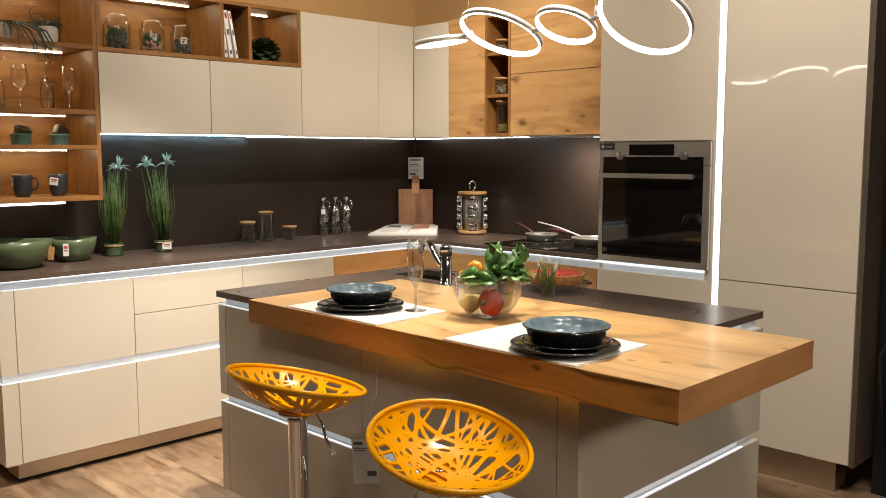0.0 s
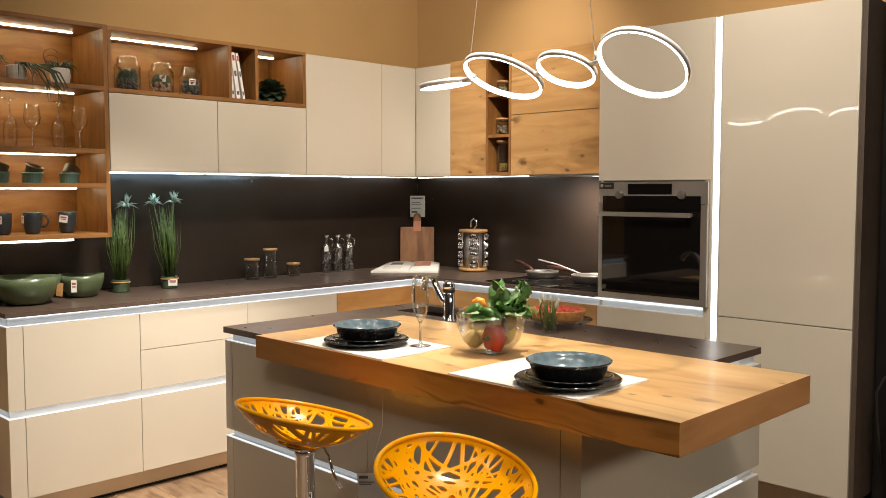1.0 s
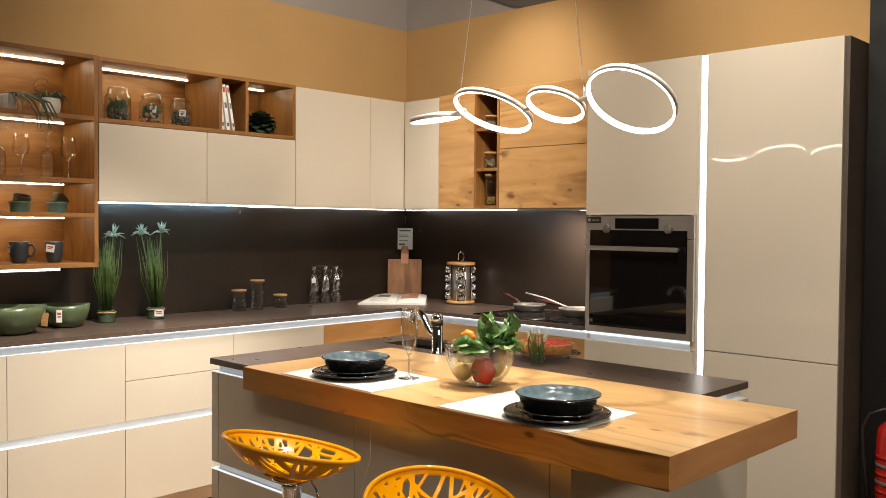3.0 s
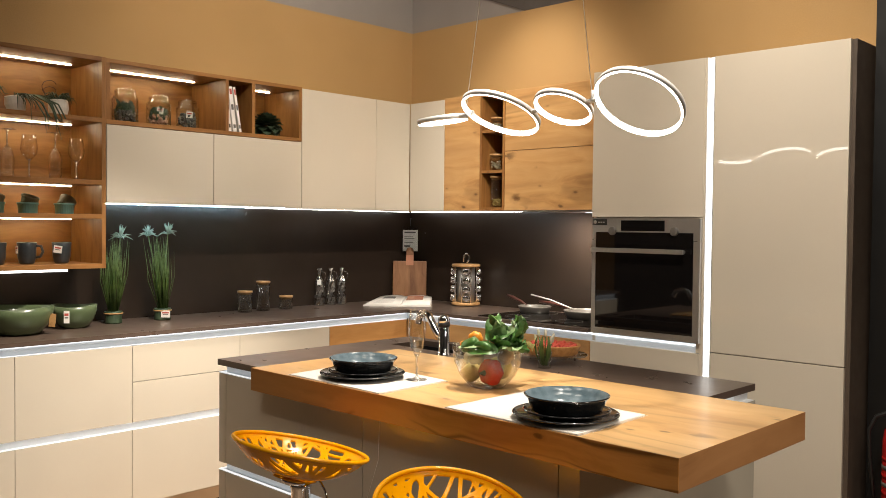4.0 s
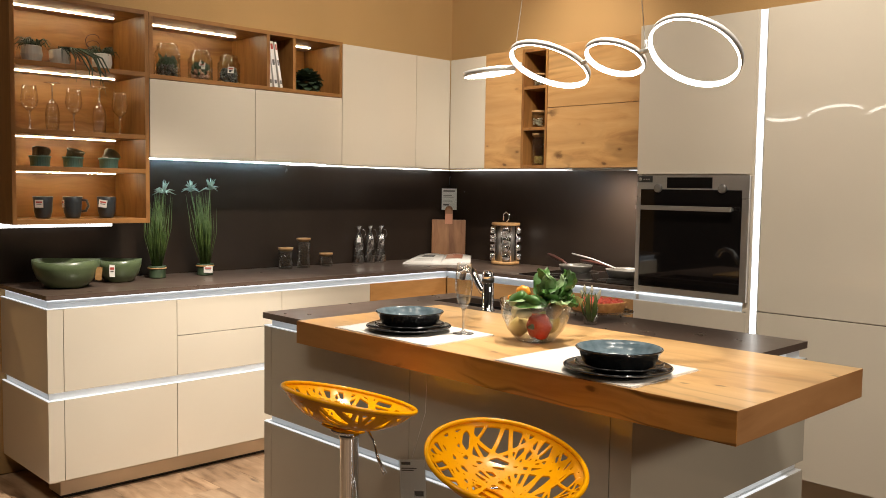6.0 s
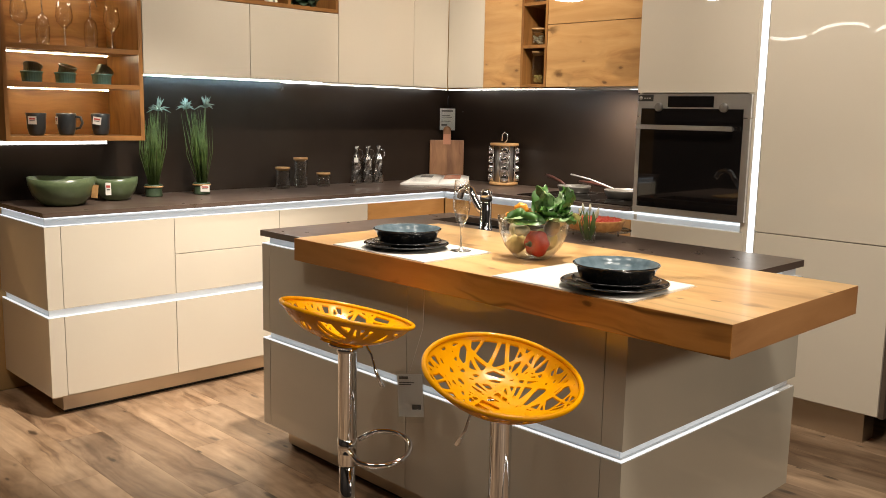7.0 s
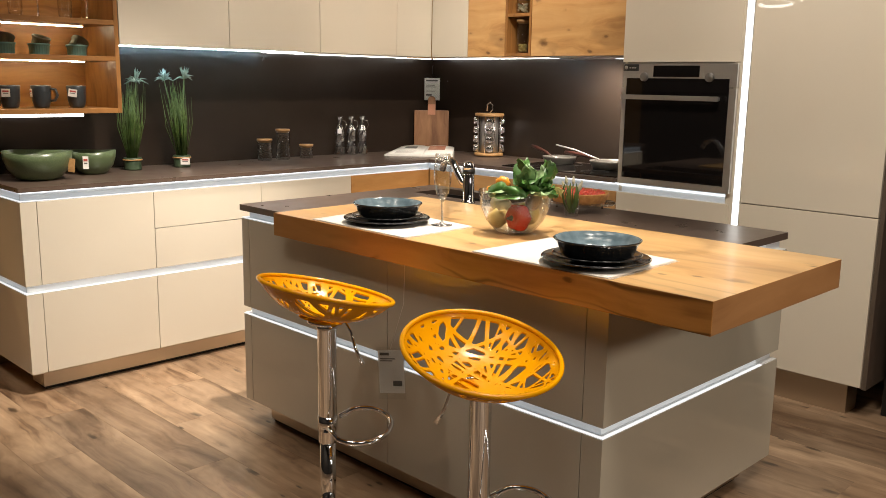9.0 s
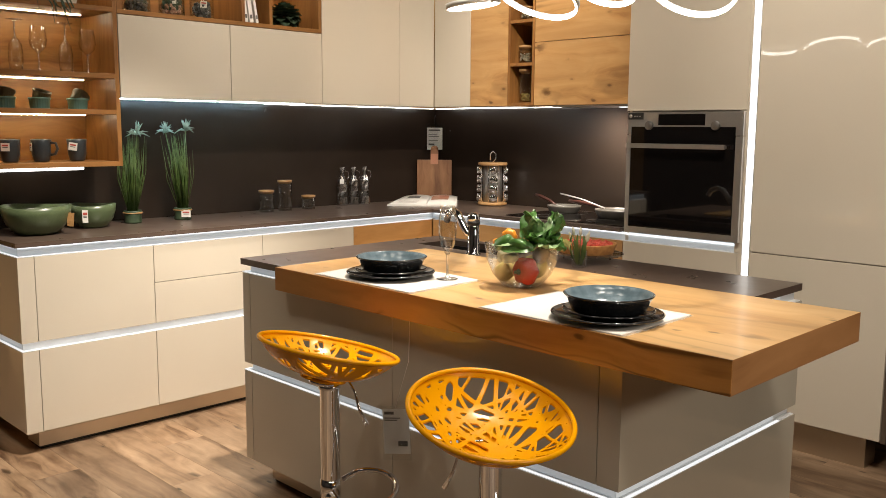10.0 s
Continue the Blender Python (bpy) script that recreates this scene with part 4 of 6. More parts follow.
# ---- on the table slab ----
def placemat(corners, z, label):
    """A thin woven mat with a slightly wavy, fringed edge."""
    c = [Vector((*p, z)) for p in corners]
    u = thing("placemat", ((c[0] + c[2]) / 2)[:], label, "placemat", "placemats")
    bm = bmesh.new()
    n, k = 26, 16
    for off in (0.0, 0.0028):
        g = []
        for i in range(n + 1):
            row = []
            for j in range(k + 1):
                a, b = i / n, j / k
                p = (c[0] * (1 - a) + c[1] * a) * (1 - b) + (c[3] * (1 - a) + c[2] * a) * b
                wob = 0.0018 * noise.noise(p * 26)
                row.append(bm.verts.new((p.x + wob, p.y - wob, z + 0.0006 + off + 0.0008 * (noise.noise(p * 12) + 0.6) * (1 if off else 0))))
            g.append(row)
        for i in range(n):
            for j in range(k):
                q = (g[i][j], g[i + 1][j], g[i + 1][j + 1], g[i][j + 1])
                bm.faces.new(q if off else q[::-1]).smooth = True
        if off:
            edge = [g[i][0] for i in range(n + 1)] + [g[n][j] for j in range(1, k + 1)] + [g[i][k] for i in range(n - 1, -1, -1)] + [g[0][j] for j in range(k - 1, 0, -1)]
            for a, b, p, q in zip(low, low[1:] + low[:1], edge[1:] + edge[:1], edge):
                bm.faces.new((a, b, p, q))
        else:
            low = [g[i][0] for i in range(n + 1)] + [g[n][j] for j in range(1, k + 1)] + [g[i][k] for i in range(n - 1, -1, -1)] + [g[0][j] for j in range(k - 1, 0, -1)]
    part("cloth", bm, LINEN, u)
    for e0, e1 in ((c[1], c[2]), (c[0], c[3])):
        bm = bmesh.new()
        out = (c[1] - c[0]).normalized() * (1 if e0 == c[1] else -1)
        for i in range(60):
            p = e0.lerp(e1, (i + 0.5) / 60) + Vector((0, 0, 0.0015))
            tube([p, p + out * rng.uniform(0.006, 0.012) + Vector((0, rng.uniform(-0.002, 0.002), -0.0004))], 0.0008, 4, bm)
        tagged(part("fringe", bm, LINEN, u), kind="stuff")
    return u


placemat(((2.006, -2.526), (2.488, -2.529), (2.474, -2.204), (1.974, -2.168)), ST, "white woven placemat with a short fringe")
placemat(((2.780, -2.529), (3.251, -2.527), (3.242, -2.182), (2.782, -2.165)), ST, "white woven placemat with a short fringe")


def dish(name, at, r_in, r_out, height, label, group, inner=None):
    """A plate or low bowl with a foot, thickness and a rolled rim."""
    u = thing(name, at, label, "plate" if height < 0.03 else "bowl", group)
    t = 0.0045
    outer = [(0, 0.0), (r_in * 0.75, 0.0), (r_in * 0.80, 0.004), (r_in, 0.007), (r_out * 0.93, height * 0.72), (r_out, height - t), (r_out + 0.001, height - t * 0.4), (r_out - t * 0.5, height)]
    part("outside", lathe(outer, 56, at), GLAZE_OUT, u)
    inn = [(r_out - t * 0.5, height), (r_out - t, height - t * 0.4), (r_out * 0.90, height * 0.72), (r_in * 0.98, 0.007 + t), (r_in * 0.6, 0.004 + t), (0, 0.004 + t)]
    part("inside", lathe(inn, 56, at), inner or GLAZE_OUT, u)
    return u


for px, py in ((2.226, -2.372), (3.118, -2.396)):
    z = ST + 0.0045
    dish("dinner_plate", (px, py, z), 0.105, 0.149, 0.020, "dark glazed dinner plate on the placemat", "dinner plates")
    dish("side_plate", (px + 0.004, py, z + 0.0105), 0.085, 0.122, 0.019, "dark glazed smaller plate stacked on a plate", "smaller plates")
    dish("soup_bowl", (px + 0.002, py + 0.002, z + 0.020), 0.098, 0.119, 0.050, "dark soup bowl with blue-green glaze inside", "soup bowls", GLAZE_IN)


def turned_glass(name, at, profile, t, label, group="", flip=False, h=0.0):
    """A hollow drinking glass: outer profile, then the inner one back down."""
    m = Matrix.Translation(at)
    if flip:
        m = Matrix.Translation((at[0], at[1], at[2] + h)) @ Matrix.Rotation(math.pi, 4, "X")
    u = thing(name, at, label, "glass", group)
    part("stem", lathe(profile[:7] + [(0, profile[6][1])], 28, m=m), STEM_GLASS, u)
    part("bowl", lathe(profile[6:], 28, m=m), STEMWARE, u)
    return u


FLUTE = [(0, 0), (0.036, 0), (0.037, 0.002), (0.012, 0.006), (0.004, 0.014), (0.0037, 0.078), (0.009, 0.088), (0.022, 0.112), (0.0300, 0.152), (0.0298, 0.190), (0.0250, 0.244), (0.0238, 0.244), (0.0285, 0.190), (0.0287, 0.152), (0.0206, 0.113), (0.007, 0.093), (0, 0.091)]
turned_glass("champagne_flute", (2.396, -2.272, ST + 0.004), FLUTE, 0.001, "clear empty champagne flute")

# glass bowl with vegetables
gx, gy = 2.634, -2.172
sal = single("glass_bowl", lathe([(0, 0), (0.055, 0), (0.060, 0.003), (0.094, 0.040), (0.113, 0.085), (0.1205, 0.138), (0.119, 0.1395), (0.117, 0.138), (0.1095, 0.086), (0.090, 0.042), (0.055, 0.007), (0, 0.006)], 56, (gx, gy, ST + 0.001)), CLEAR, (gx, gy, ST + 0.001), "clear glass bowl full of vegetables", "bowl")


def lumpy(name, at, r, mat, label, category, squash=(1, 1, 1), lobes=0, stem=None, group=""):
    """A fruit or vegetable: a ball with lobes and dents."""
    bm = bmesh.new()
    bmesh.ops.create_icosphere(bm, subdivisions=3, radius=1.0)
    seed = Vector((rng.random() * 9, rng.random() * 9, 0))
    for v in bm.verts:
        d = v.co.normalized()
        a = math.atan2(d.y, d.x)
        k = 1 + 0.05 * noise.noise(d * 1.7 + seed)
        if lobes:
            k *= 1 + 0.07 * math.cos(lobes * a) * (1 - d.z * d.z)
        k *= 1 - 0.22 * max(0, abs(d.z) - 0.75) / 0.25
        v.co = Vector((d.x * squash[0], d.y * squash[1], d.z * squash[2])) * r * k
    tilt = Euler((rng.uniform(0.6, 1.9), 0, rng.uniform(-0.4, 0.8))).to_matrix().to_4x4() if stem else Euler((rng.uniform(-1, 1), rng.uniform(-1, 1), 0)).to_matrix().to_4x4()
    for v in bm.verts:
        v.co = Matrix.Translation(at) @ (tilt @ v.co)
    for f in bm.faces:
        f.smooth = True
    base = (at[0], at[1], at[2] - r * 0.8)
    if stem:
        u = thing(name, base, label, category, group)
        part("flesh", bm, mat, u)
        tip = [Matrix.Translation(at) @ (tilt @ Vector((0, 0, z * r))) for z in (0.70, 0.85, 1.08)]
        part("stalk", tube(tip, [0.010, 0.006, 0.005], 8), stem, u, "dried green stalk")
        return u
    return single(name, bm, mat, base, label, category, group)


TULIP_WHITE = mottled("tulip_white", [(0.3, (0.46, 0.48, 0.30)), (0.7, (0.76, 0.72, 0.62))], 40.0, 0.5, 0.1)
STALK = plain("stalk_green", (0.05, 0.055, 0.015), 0.6)
bz = ST + 0.008
p = lumpy("tomato", (gx + 0.044, gy - 0.034, bz + 0.050), 0.044, RED, "large ripe red tomato inside the glass bowl", "tomato", (1, 1, 0.86), 6, STALK)
lumpy("pear", (gx - 0.040, gy - 0.036, bz + 0.040), 0.034, YELLOW_VEG, "pale yellow pear inside the glass bowl", "fruit", (1, 1, 1.1))
lumpy("mushroom", (gx + 0.000, gy - 0.058, bz + 0.089), 0.024, PALE_VEG, "pale mushroom inside the glass bowl", "vegetable", (1.2, 1, 0.8))
lumpy("artichoke", (gx - 0.058, gy - 0.010, bz + 0.085), 0.030, PALE_VEG, "pale artichoke inside the glass bowl", "vegetable", (1, 1, 1.2), 8)
lumpy("potato", (gx + 0.010, gy + 0.045, bz + 0.050), 0.042, YELLOW_VEG, "yellow potato inside the glass bowl", "vegetable", (1.2, 1, 0.9))
lumpy("onion", (gx + 0.060, gy + 0.022, bz + 0.098), 0.030, mottled("brown_onion", [(0.3, (0.12, 0.07, 0.035)), (0.7, (0.25, 0.15, 0.08))], 20.0, 0.4, 0.2), "brown onion inside the glass bowl", "vegetable", (1, 1, 0.9))
lumpy("orange", (gx - 0.052, gy - 0.004, bz + 0.148), 0.026, ORANGE, "small orange squash on the heap", "fruit", (1, 1, 0.8), 7, STALK)
lumpy("orange", (gx - 0.083, gy - 0.020, bz + 0.128), 0.020, ORANGE, "small orange squash on the heap", "fruit", (1, 1, 0.8), 7)
lumpy("cucumber", (gx - 0.025, gy - 0.068, bz + 0.136), 0.030, LEAF, "green cucumber lying on the heap", "vegetable", (1.25, 0.75, 0.6))
lumpy("avocado", (gx + 0.030, gy - 0.062, bz + 0.132), 0.030, LEAF, "green avocado lying on the heap", "vegetable", (1.35, 0.8, 0.55))


def leaf_mesh(bm, at, way, up, length, width, curl, wave=0.004):
    """One cupped, crinkled leaf."""
    way, up = Vector(way).normalized(), Vector(up)
    up = (up - way * up.dot(way)).normalized()
    side = way.cross(up)
    n, rows = 8, []
    ph = rng.uniform(0, 6)
    for i in range(n + 1):
        s = i / n
        w = width * (math.sin(math.pi * min(1.0, s * 0.93 + 0.07)) ** 0.7)
        c = Vector(at) + way * (length * s) + up * (curl * length * math.sin(s * 2.2) - curl * length * s * s * 0.8)
        row = []
        for k in (-1, -0.5, 0, 0.5, 1):
            row.append(bm.verts.new(c + side * (w * k) + up * (0.28 * w * k * k + wave * math.sin(ph + 9 * s + 4 * k))))
        rows.append(row)
    for a, b in zip(rows, rows[1:]):
        for k in range(4):
            bm.faces.new((a[k], a[k + 1], b[k + 1], b[k])).smooth = True


spin = thing("spinach", (gx + 0.02, gy, bz + 0.12), "bunch of fresh green spinach leaves on the heap", "vegetable")
for i in range(30):
    a = rng.uniform(-1.5, 2.2) if i % 4 else rng.uniform(0, 6.28)
    el = rng.uniform(-0.15, 1.15)
    root = Vector((gx + 0.047 + rng.uniform(-0.04, 0.045), gy + 0.027 + rng.uniform(-0.035, 0.04), bz + 0.116 + rng.uniform(0, 0.045)))
    way = Vector((math.cos(a) * math.cos(el), math.sin(a) * math.cos(el), math.sin(el)))
    bm = bmesh.new()
    leaf_mesh(bm, root, way, (-way.x * 0.3, -way.y * 0.3, 1), rng.uniform(0.065, 0.110), rng.uniform(0.021, 0.036), rng.uniform(-0.35, 0.35), 0.0075)
    part("leaf", bm, PALE_LEAF if i % 3 == 0 else LEAF, spin)
# two long leaves hang over the rim towards the room
for at_, way, ln, wd, mt in (((-0.070, -0.060, 0.128), (0.9, -0.12, 0.10), 0.105, 0.030, PALE_LEAF), ((-0.010, -0.088, 0.122), (0.85, 0.35, 0.02), 0.110, 0.031, LEAF)):
    bm = bmesh.new()
    leaf_mesh(bm, (gx + at_[0], gy + at_[1], bz + at_[2]), way, (0.35, -0.55, 0.75), ln, wd, 0.08, 0.003)
    part("leaf", bm, mt, spin)

# ---- behind the slab ----
TAX, TAY = 2.008, -1.734
tap = thing("tap", (TAX, TAY, DT), "chrome single-lever kitchen tap on the island", "tap")
part("column", lathe([(0, 0), (0.030, 0), (0.030, 0.006), (0.0245, 0.010), (0.0235, 0.118), (0.0225, 0.122), (0, 0.122)], 28, (TAX, TAY, DT)), CHROME, tap)
part("collar", lathe([(0.0225, 0.122), (0.0255, 0.124), (0.0262, 0.132), (0.0255, 0.138), (0, 0.138)], 28, (TAX, TAY, DT)), DARK, tap, "dark ring under the lever")
part("lever", lathe([(0, 0.138), (0.0252, 0.138), (0.0258, 0.150), (0.0225, 0.164), (0.014, 0.172), (0, 0.174)], 28, (TAX, TAY, DT)), CHROME, tap, "rounded chrome lever cap")
part("spout", tube([(TAX - 0.006, TAY + 0.002, DT + 0.070), (TAX - 0.030, TAY - 0.002, DT + 0.086), (TAX - 0.058, TAY - 0.004, DT + 0.122), (TAX - 0.085, TAY - 0.002, DT + 0.160), (TAX - 0.120, TAY + 0.004, DT + 0.172), (TAX - 0.155, TAY + 0.012, DT + 0.158), (TAX - 0.172, TAY + 0.018, DT + 0.124)], [0.015, 0.016, 0.016, 0.0155, 0.015, 0.0145, 0.0145], 16), CHROME, tap, "arched chrome spout")

vase = thing("tulip_glass", (2.489, -1.668, DT), "small glass with white tulips on the island", "vase")
part("glass", lathe([(0, 0), (0.024, 0), (0.026, 0.003), (0.029, 0.065), (0.0275, 0.065), (0.0245, 0.008), (0, 0.007)], 28, (2.489, -1.668, DT)), CLEAR, vase)
for i in range(9):
    a, sp = i * 0.72, 0.020 + 0.020 * rng.random()
    b0 = Vector((2.489 + 0.010 * math.cos(a), -1.668 + 0.010 * math.sin(a), DT + 0.010))
    b1 = Vector((2.489 + sp * math.cos(a), -1.668 + sp * math.sin(a), DT + 0.085 + 0.04 * rng.random()))
    part("stem", tube([b0, b0.lerp(b1, 0.6) + Vector((0, 0, 0.01)), b1], 0.0022, 6), GRASS, vase)
    if i < 6:
        part("flower", lathe([(0, 0), (0.004, 0.002), (0.0062, 0.011), (0.0045, 0.026), (0.001, 0.033)], 10, m=basis(b1, b1 - b0)), TULIP_WHITE, vase, "closed white tulip")
    else:
        bm = bmesh.new()
        leaf_mesh(bm, b0, b1 - b0, (math.cos(a), math.sin(a), 0.2), 0.12, 0.009, 0.2, 0.001)
        part("leaf", bm, GRASS, vase)

CX, CY = 2.425, -1.535
stand = thing("cake_stand", (CX, CY, DT), "low glass cake stand on wire legs", "cake stand")
part("glass_plate", lathe([(0, 0.030), (0.140, 0.030), (0.143, 0.033), (0.140, 0.036), (0, 0.036)], 56, (CX, CY, DT)), CLEAR, stand)
for i in range(3):
    a = 2.1 * i + 5.3
    part("leg", tube([(CX + 0.10 * math.cos(a), CY + 0.10 * math.sin(a), DT + 0.0305), (CX + 0.105 * math.cos(a), CY + 0.105 * math.sin(a), DT + 0.002)], 0.004, 8), CHROME, stand)
tart = thing("berry_tart", (CX, CY, DT + 0.0365), "round tart with glossy red berries", "cake")
bm = bmesh.new()
N = 48
prof = [(0, 0), (0.100, 0), (0.113, 0.034), (0.1135, 0.038), (0.106, 0.038), (0.102, 0.028), (0, 0.028)]
lathe(prof, N, (CX, CY, DT + 0.0368), bm)
for v in bm.verts:
    a = math.atan2(v.co.y - CY, v.co.x - CX)
    rr = math.hypot(v.co.x - CX, v.co.y - CY)
    if rr > 0.09:
        k = 1 + 0.020 * math.cos(24 * a)
        v.co.x, v.co.y = CX + (v.co.x - CX) * k, CY + (v.co.y - CY) * k
part("crust", bm, CRUST, tart, "fluted golden crust")
bm = bmesh.new()
for i in range(150):
    rr, a = 0.098 * math.sqrt(rng.random()), rng.uniform(0, 6.283)
    bmesh.ops.create_icosphere(bm, subdivisions=1, radius=rng.uniform(0.007, 0.011), matrix=Matrix.Translation((CX + rr * math.cos(a), CY + rr * math.sin(a), DT + 0.070 + 0.006 * (1 - rr / 0.1))))
for f in bm.faces:
    f.smooth = True
tagged(part("berry_topping", bm, BERRY, tart, "heap of glossy red berries"), kind="stuff")

# price card on the island front
card = thing("price_card", (2.44, -2.512, 0.40), "clear sleeve with a white price card on the island", "price tag")
mc = Matrix.Translation((2.450, -2.540, 0.385)) @ Matrix.Rotation(radians(36), 4, "Z") @ Matrix.Rotation(radians(-3), 4, "Y")
bm = bmesh.new()
box(bm, -0.042, 0.042, -0.0006, 0.0006, 0.02, 0.165, m=mc)
part("paper", bm, WHITE, card)
for x0, x1, z0, z1, mt in ((-0.036, -0.006, 0.148, 0.157, PRINT), (-0.036, 0.014, 0.135, 0.138, PRINT), (-0.036, 0.004, 0.128, 0.131, PRINT), (0.004, 0.034, 0.045, 0.062, PRINT)):
    bm = bmesh.new()
    box(bm, x0, x1, -0.0016, -0.0008, z0, z1, m=mc)
    part("print_bar", bm, mt, card)
bm = bmesh.new()
box(bm, -0.046, 0.046, -0.0035, -0.0025, 0.0, 0.175, m=mc)
part("sleeve", bm, PLASTIC_CLEAR, card)
part("string", tube([mc @ Vector((0, 0, 0.17)), (2.46, -2.505, 0.70), (2.465, -2.505, 0.832)], 0.0008, 5), WHITE, card)

# ---- on the worktop ----
def paper_tag(parent, m, w, h, paper=None, bars=True):
    """A small hanging label with bars of unreadable print."""
    bm = bmesh.new()
    box(bm, -w / 2, w / 2, -0.0006, 0.0006, -h / 2, h / 2, m=m)
    t = part("tag", bm, paper or WHITE, parent, "small paper tag")
    if bars:
        for z0, z1, k in ((0.10, 0.30, 0.36), (-0.10, 0.0, 0.30)):
            bm = bmesh.new()
            box(bm, -w * k, w * k, -0.0014, -0.0007, h * z0, h * z1, m=m)
            part("print_bar", bm, PRINT_RED if z0 > 0 else PRINT, t)
    return t


def facing(x, y, z, turn=45, lean=0):
    """Upright, its front towards the room's middle."""
    return Matrix.Translation((x, y, z)) @ Matrix.Rotation(radians(turn), 4, "Z") @ Matrix.Rotation(radians(lean), 4, "Y")


def ceramic_bowl(at, r, h, label, dip):
    u = thing("serving_bowl", at, label, "bowl", "green bowls")
    bm = lathe([(0, 0), (r * 0.45, 0), (r * 0.62, 0.008), (r * 0.86, h * 0.38), (r * 0.97, h * 0.72), (r, h), (r - 0.007, h + 0.001), (r * 0.93, h * 0.72), (r * 0.82, h * 0.40), (r * 0.55, 0.020), (0, 0.014)], 56, at)
    for v in bm.verts:
        dx, dy = v.co.x - at[0], v.co.y - at[1]
        a, k = math.atan2(dy, dx), (v.co.z - at[2]) / h
        v.co.z += dip * k * k * math.cos(2 * a - 1.7)
    part("body", bm, GREEN_CERAMIC, u)
    m = facing(at[0] + r * 0.70, at[1] + r * 0.74, at[2] + h * 0.52, 45, 6)
    return u, m


b1, m1 = ceramic_bowl((0.335, -2.834, TOP), 0.149, 0.128, "large ribbed green ceramic bowl with uneven rim", 0.004)
paper_tag(b1, m1, 0.030, 0.062, CORK, False)
b2, m2 = ceramic_bowl((0.235, -2.535, TOP), 0.107, 0.112, "smaller ribbed green ceramic bowl with uneven rim", 0.004)
paper_tag(b2, facing(0.322, -2.609, TOP + 0.064, 50), 0.026, 0.060)


def grass_bunch(at, h, lean, heads, label):
    """A tied bunch of artificial grass with pale spiky heads."""
    x, y, z = at
    u = thing("grass_bunch", at, label, "plant", "grass bunches")
    part("pot", lathe([(0, 0), (0.042, 0), (0.044, 0.008), (0.041, 0.030), (0.046, 0.060), (0.043, 0.064), (0.030, 0.062), (0, 0.055)], 28, at), LEAF_DARK, u, "mossy green foot")
    part("tie", tube(circle(0.0455, 28, 0.052, Matrix.Translation(at)), 0.004, 6, closed=True), CORK, u, "raffia tie")
    bm = bmesh.new()
    for i in range(85):
        a, q = rng.uniform(0, 6.283), math.sqrt(rng.random())
        r0, r1 = 0.026 * q, 0.070 * q * rng.uniform(0.1, 1.35)
        hh = h * rng.uniform(0.72, 1.06)
        p0 = Vector((x + r0 * math.cos(a), y + r0 * math.sin(a), z + 0.055))
        p2 = Vector((x + r1 * math.cos(a) + lean[0] * hh, y + r1 * math.sin(a) + lean[1] * hh, z + hh))
        p1 = p0.lerp(p2, 0.5) + Vector((0, 0, 0.02)) + 0.014 * q * Vector((math.cos(a), math.sin(a), 0)) + Vector((rng.uniform(-0.012, 0.012), rng.uniform(-0.012, 0.012), 0))
        tube([p0, p1, p2], [0.0020, 0.0018, 0.0005], 3, bm)
    tagged(part("grass_tuft", bm, GRASS, u, "dense thin green blades"), kind="stuff")
    for dx, dy, hz in heads:
        hd = Vector((x + dx, y + dy, z + hz))
        bm = bmesh.new()
        for i in range(26):
            a, el = rng.uniform(0, 6.283), rng.uniform(-0.05, 1.45)
            way = Vector((math.cos(a) * math.cos(el), math.sin(a) * math.cos(el), math.sin(el)))
            ln = rng.uniform(0.035, 0.066)
            tube([hd, hd + way * ln * 0.5 + Vector((0, 0, 0.006)), hd + way * ln - Vector((0, 0, 0.012 * (1 - el)))], [0.0045, 0.0042, 0.0005], 4, bm)
        part("flower_head", bm, TIP, u, "spiky pale blue-green head")
        part("stalk", tube([(x, y, z + 0.06), (x + dx * 0.4, y + dy * 0.4, z + hz * 0.5), hd[:]], 0.003, 6), GRASS, u)
    return u


grass_bunch((0.175, -2.305, TOP), 0.43, (-0.01, 0.03), ((0.015, 0.030, 0.445),), "tall artificial grass bunch with one spiky head")
g2 = grass_bunch((0.185, -2.035, TOP), 0.43, (-0.01, -0.06), ((-0.015, -0.075, 0.455), (0.02, 0.020, 0.465)), "tall artificial grass bunch with two spiky heads")
paper_tag(g2, facing(0.238, -2.045, TOP + 0.035, 46), 0.048, 0.036)


def storage_jar(at, r, h, label):
    u = thing("storage_jar", at, label, "jar", "lidded jars")
    part("glass", lathe([(0, 0), (r - 0.003, 0), (r, 0.003), (r, h - 0.012), (r - 0.0035, h - 0.012), (r - 0.0035, 0.007), (0, 0.006)], 32, at), JAR_GLASS, u)
    part("lid", lathe([(0, h - 0.020), (r - 0.005, h - 0.020), (r - 0.005, h - 0.0115), (r + 0.002, h - 0.0115), (r + 0.0025, h + 0.001), (0, h + 0.002)], 32, at), CORK, u, "flat wooden lid")
    return u


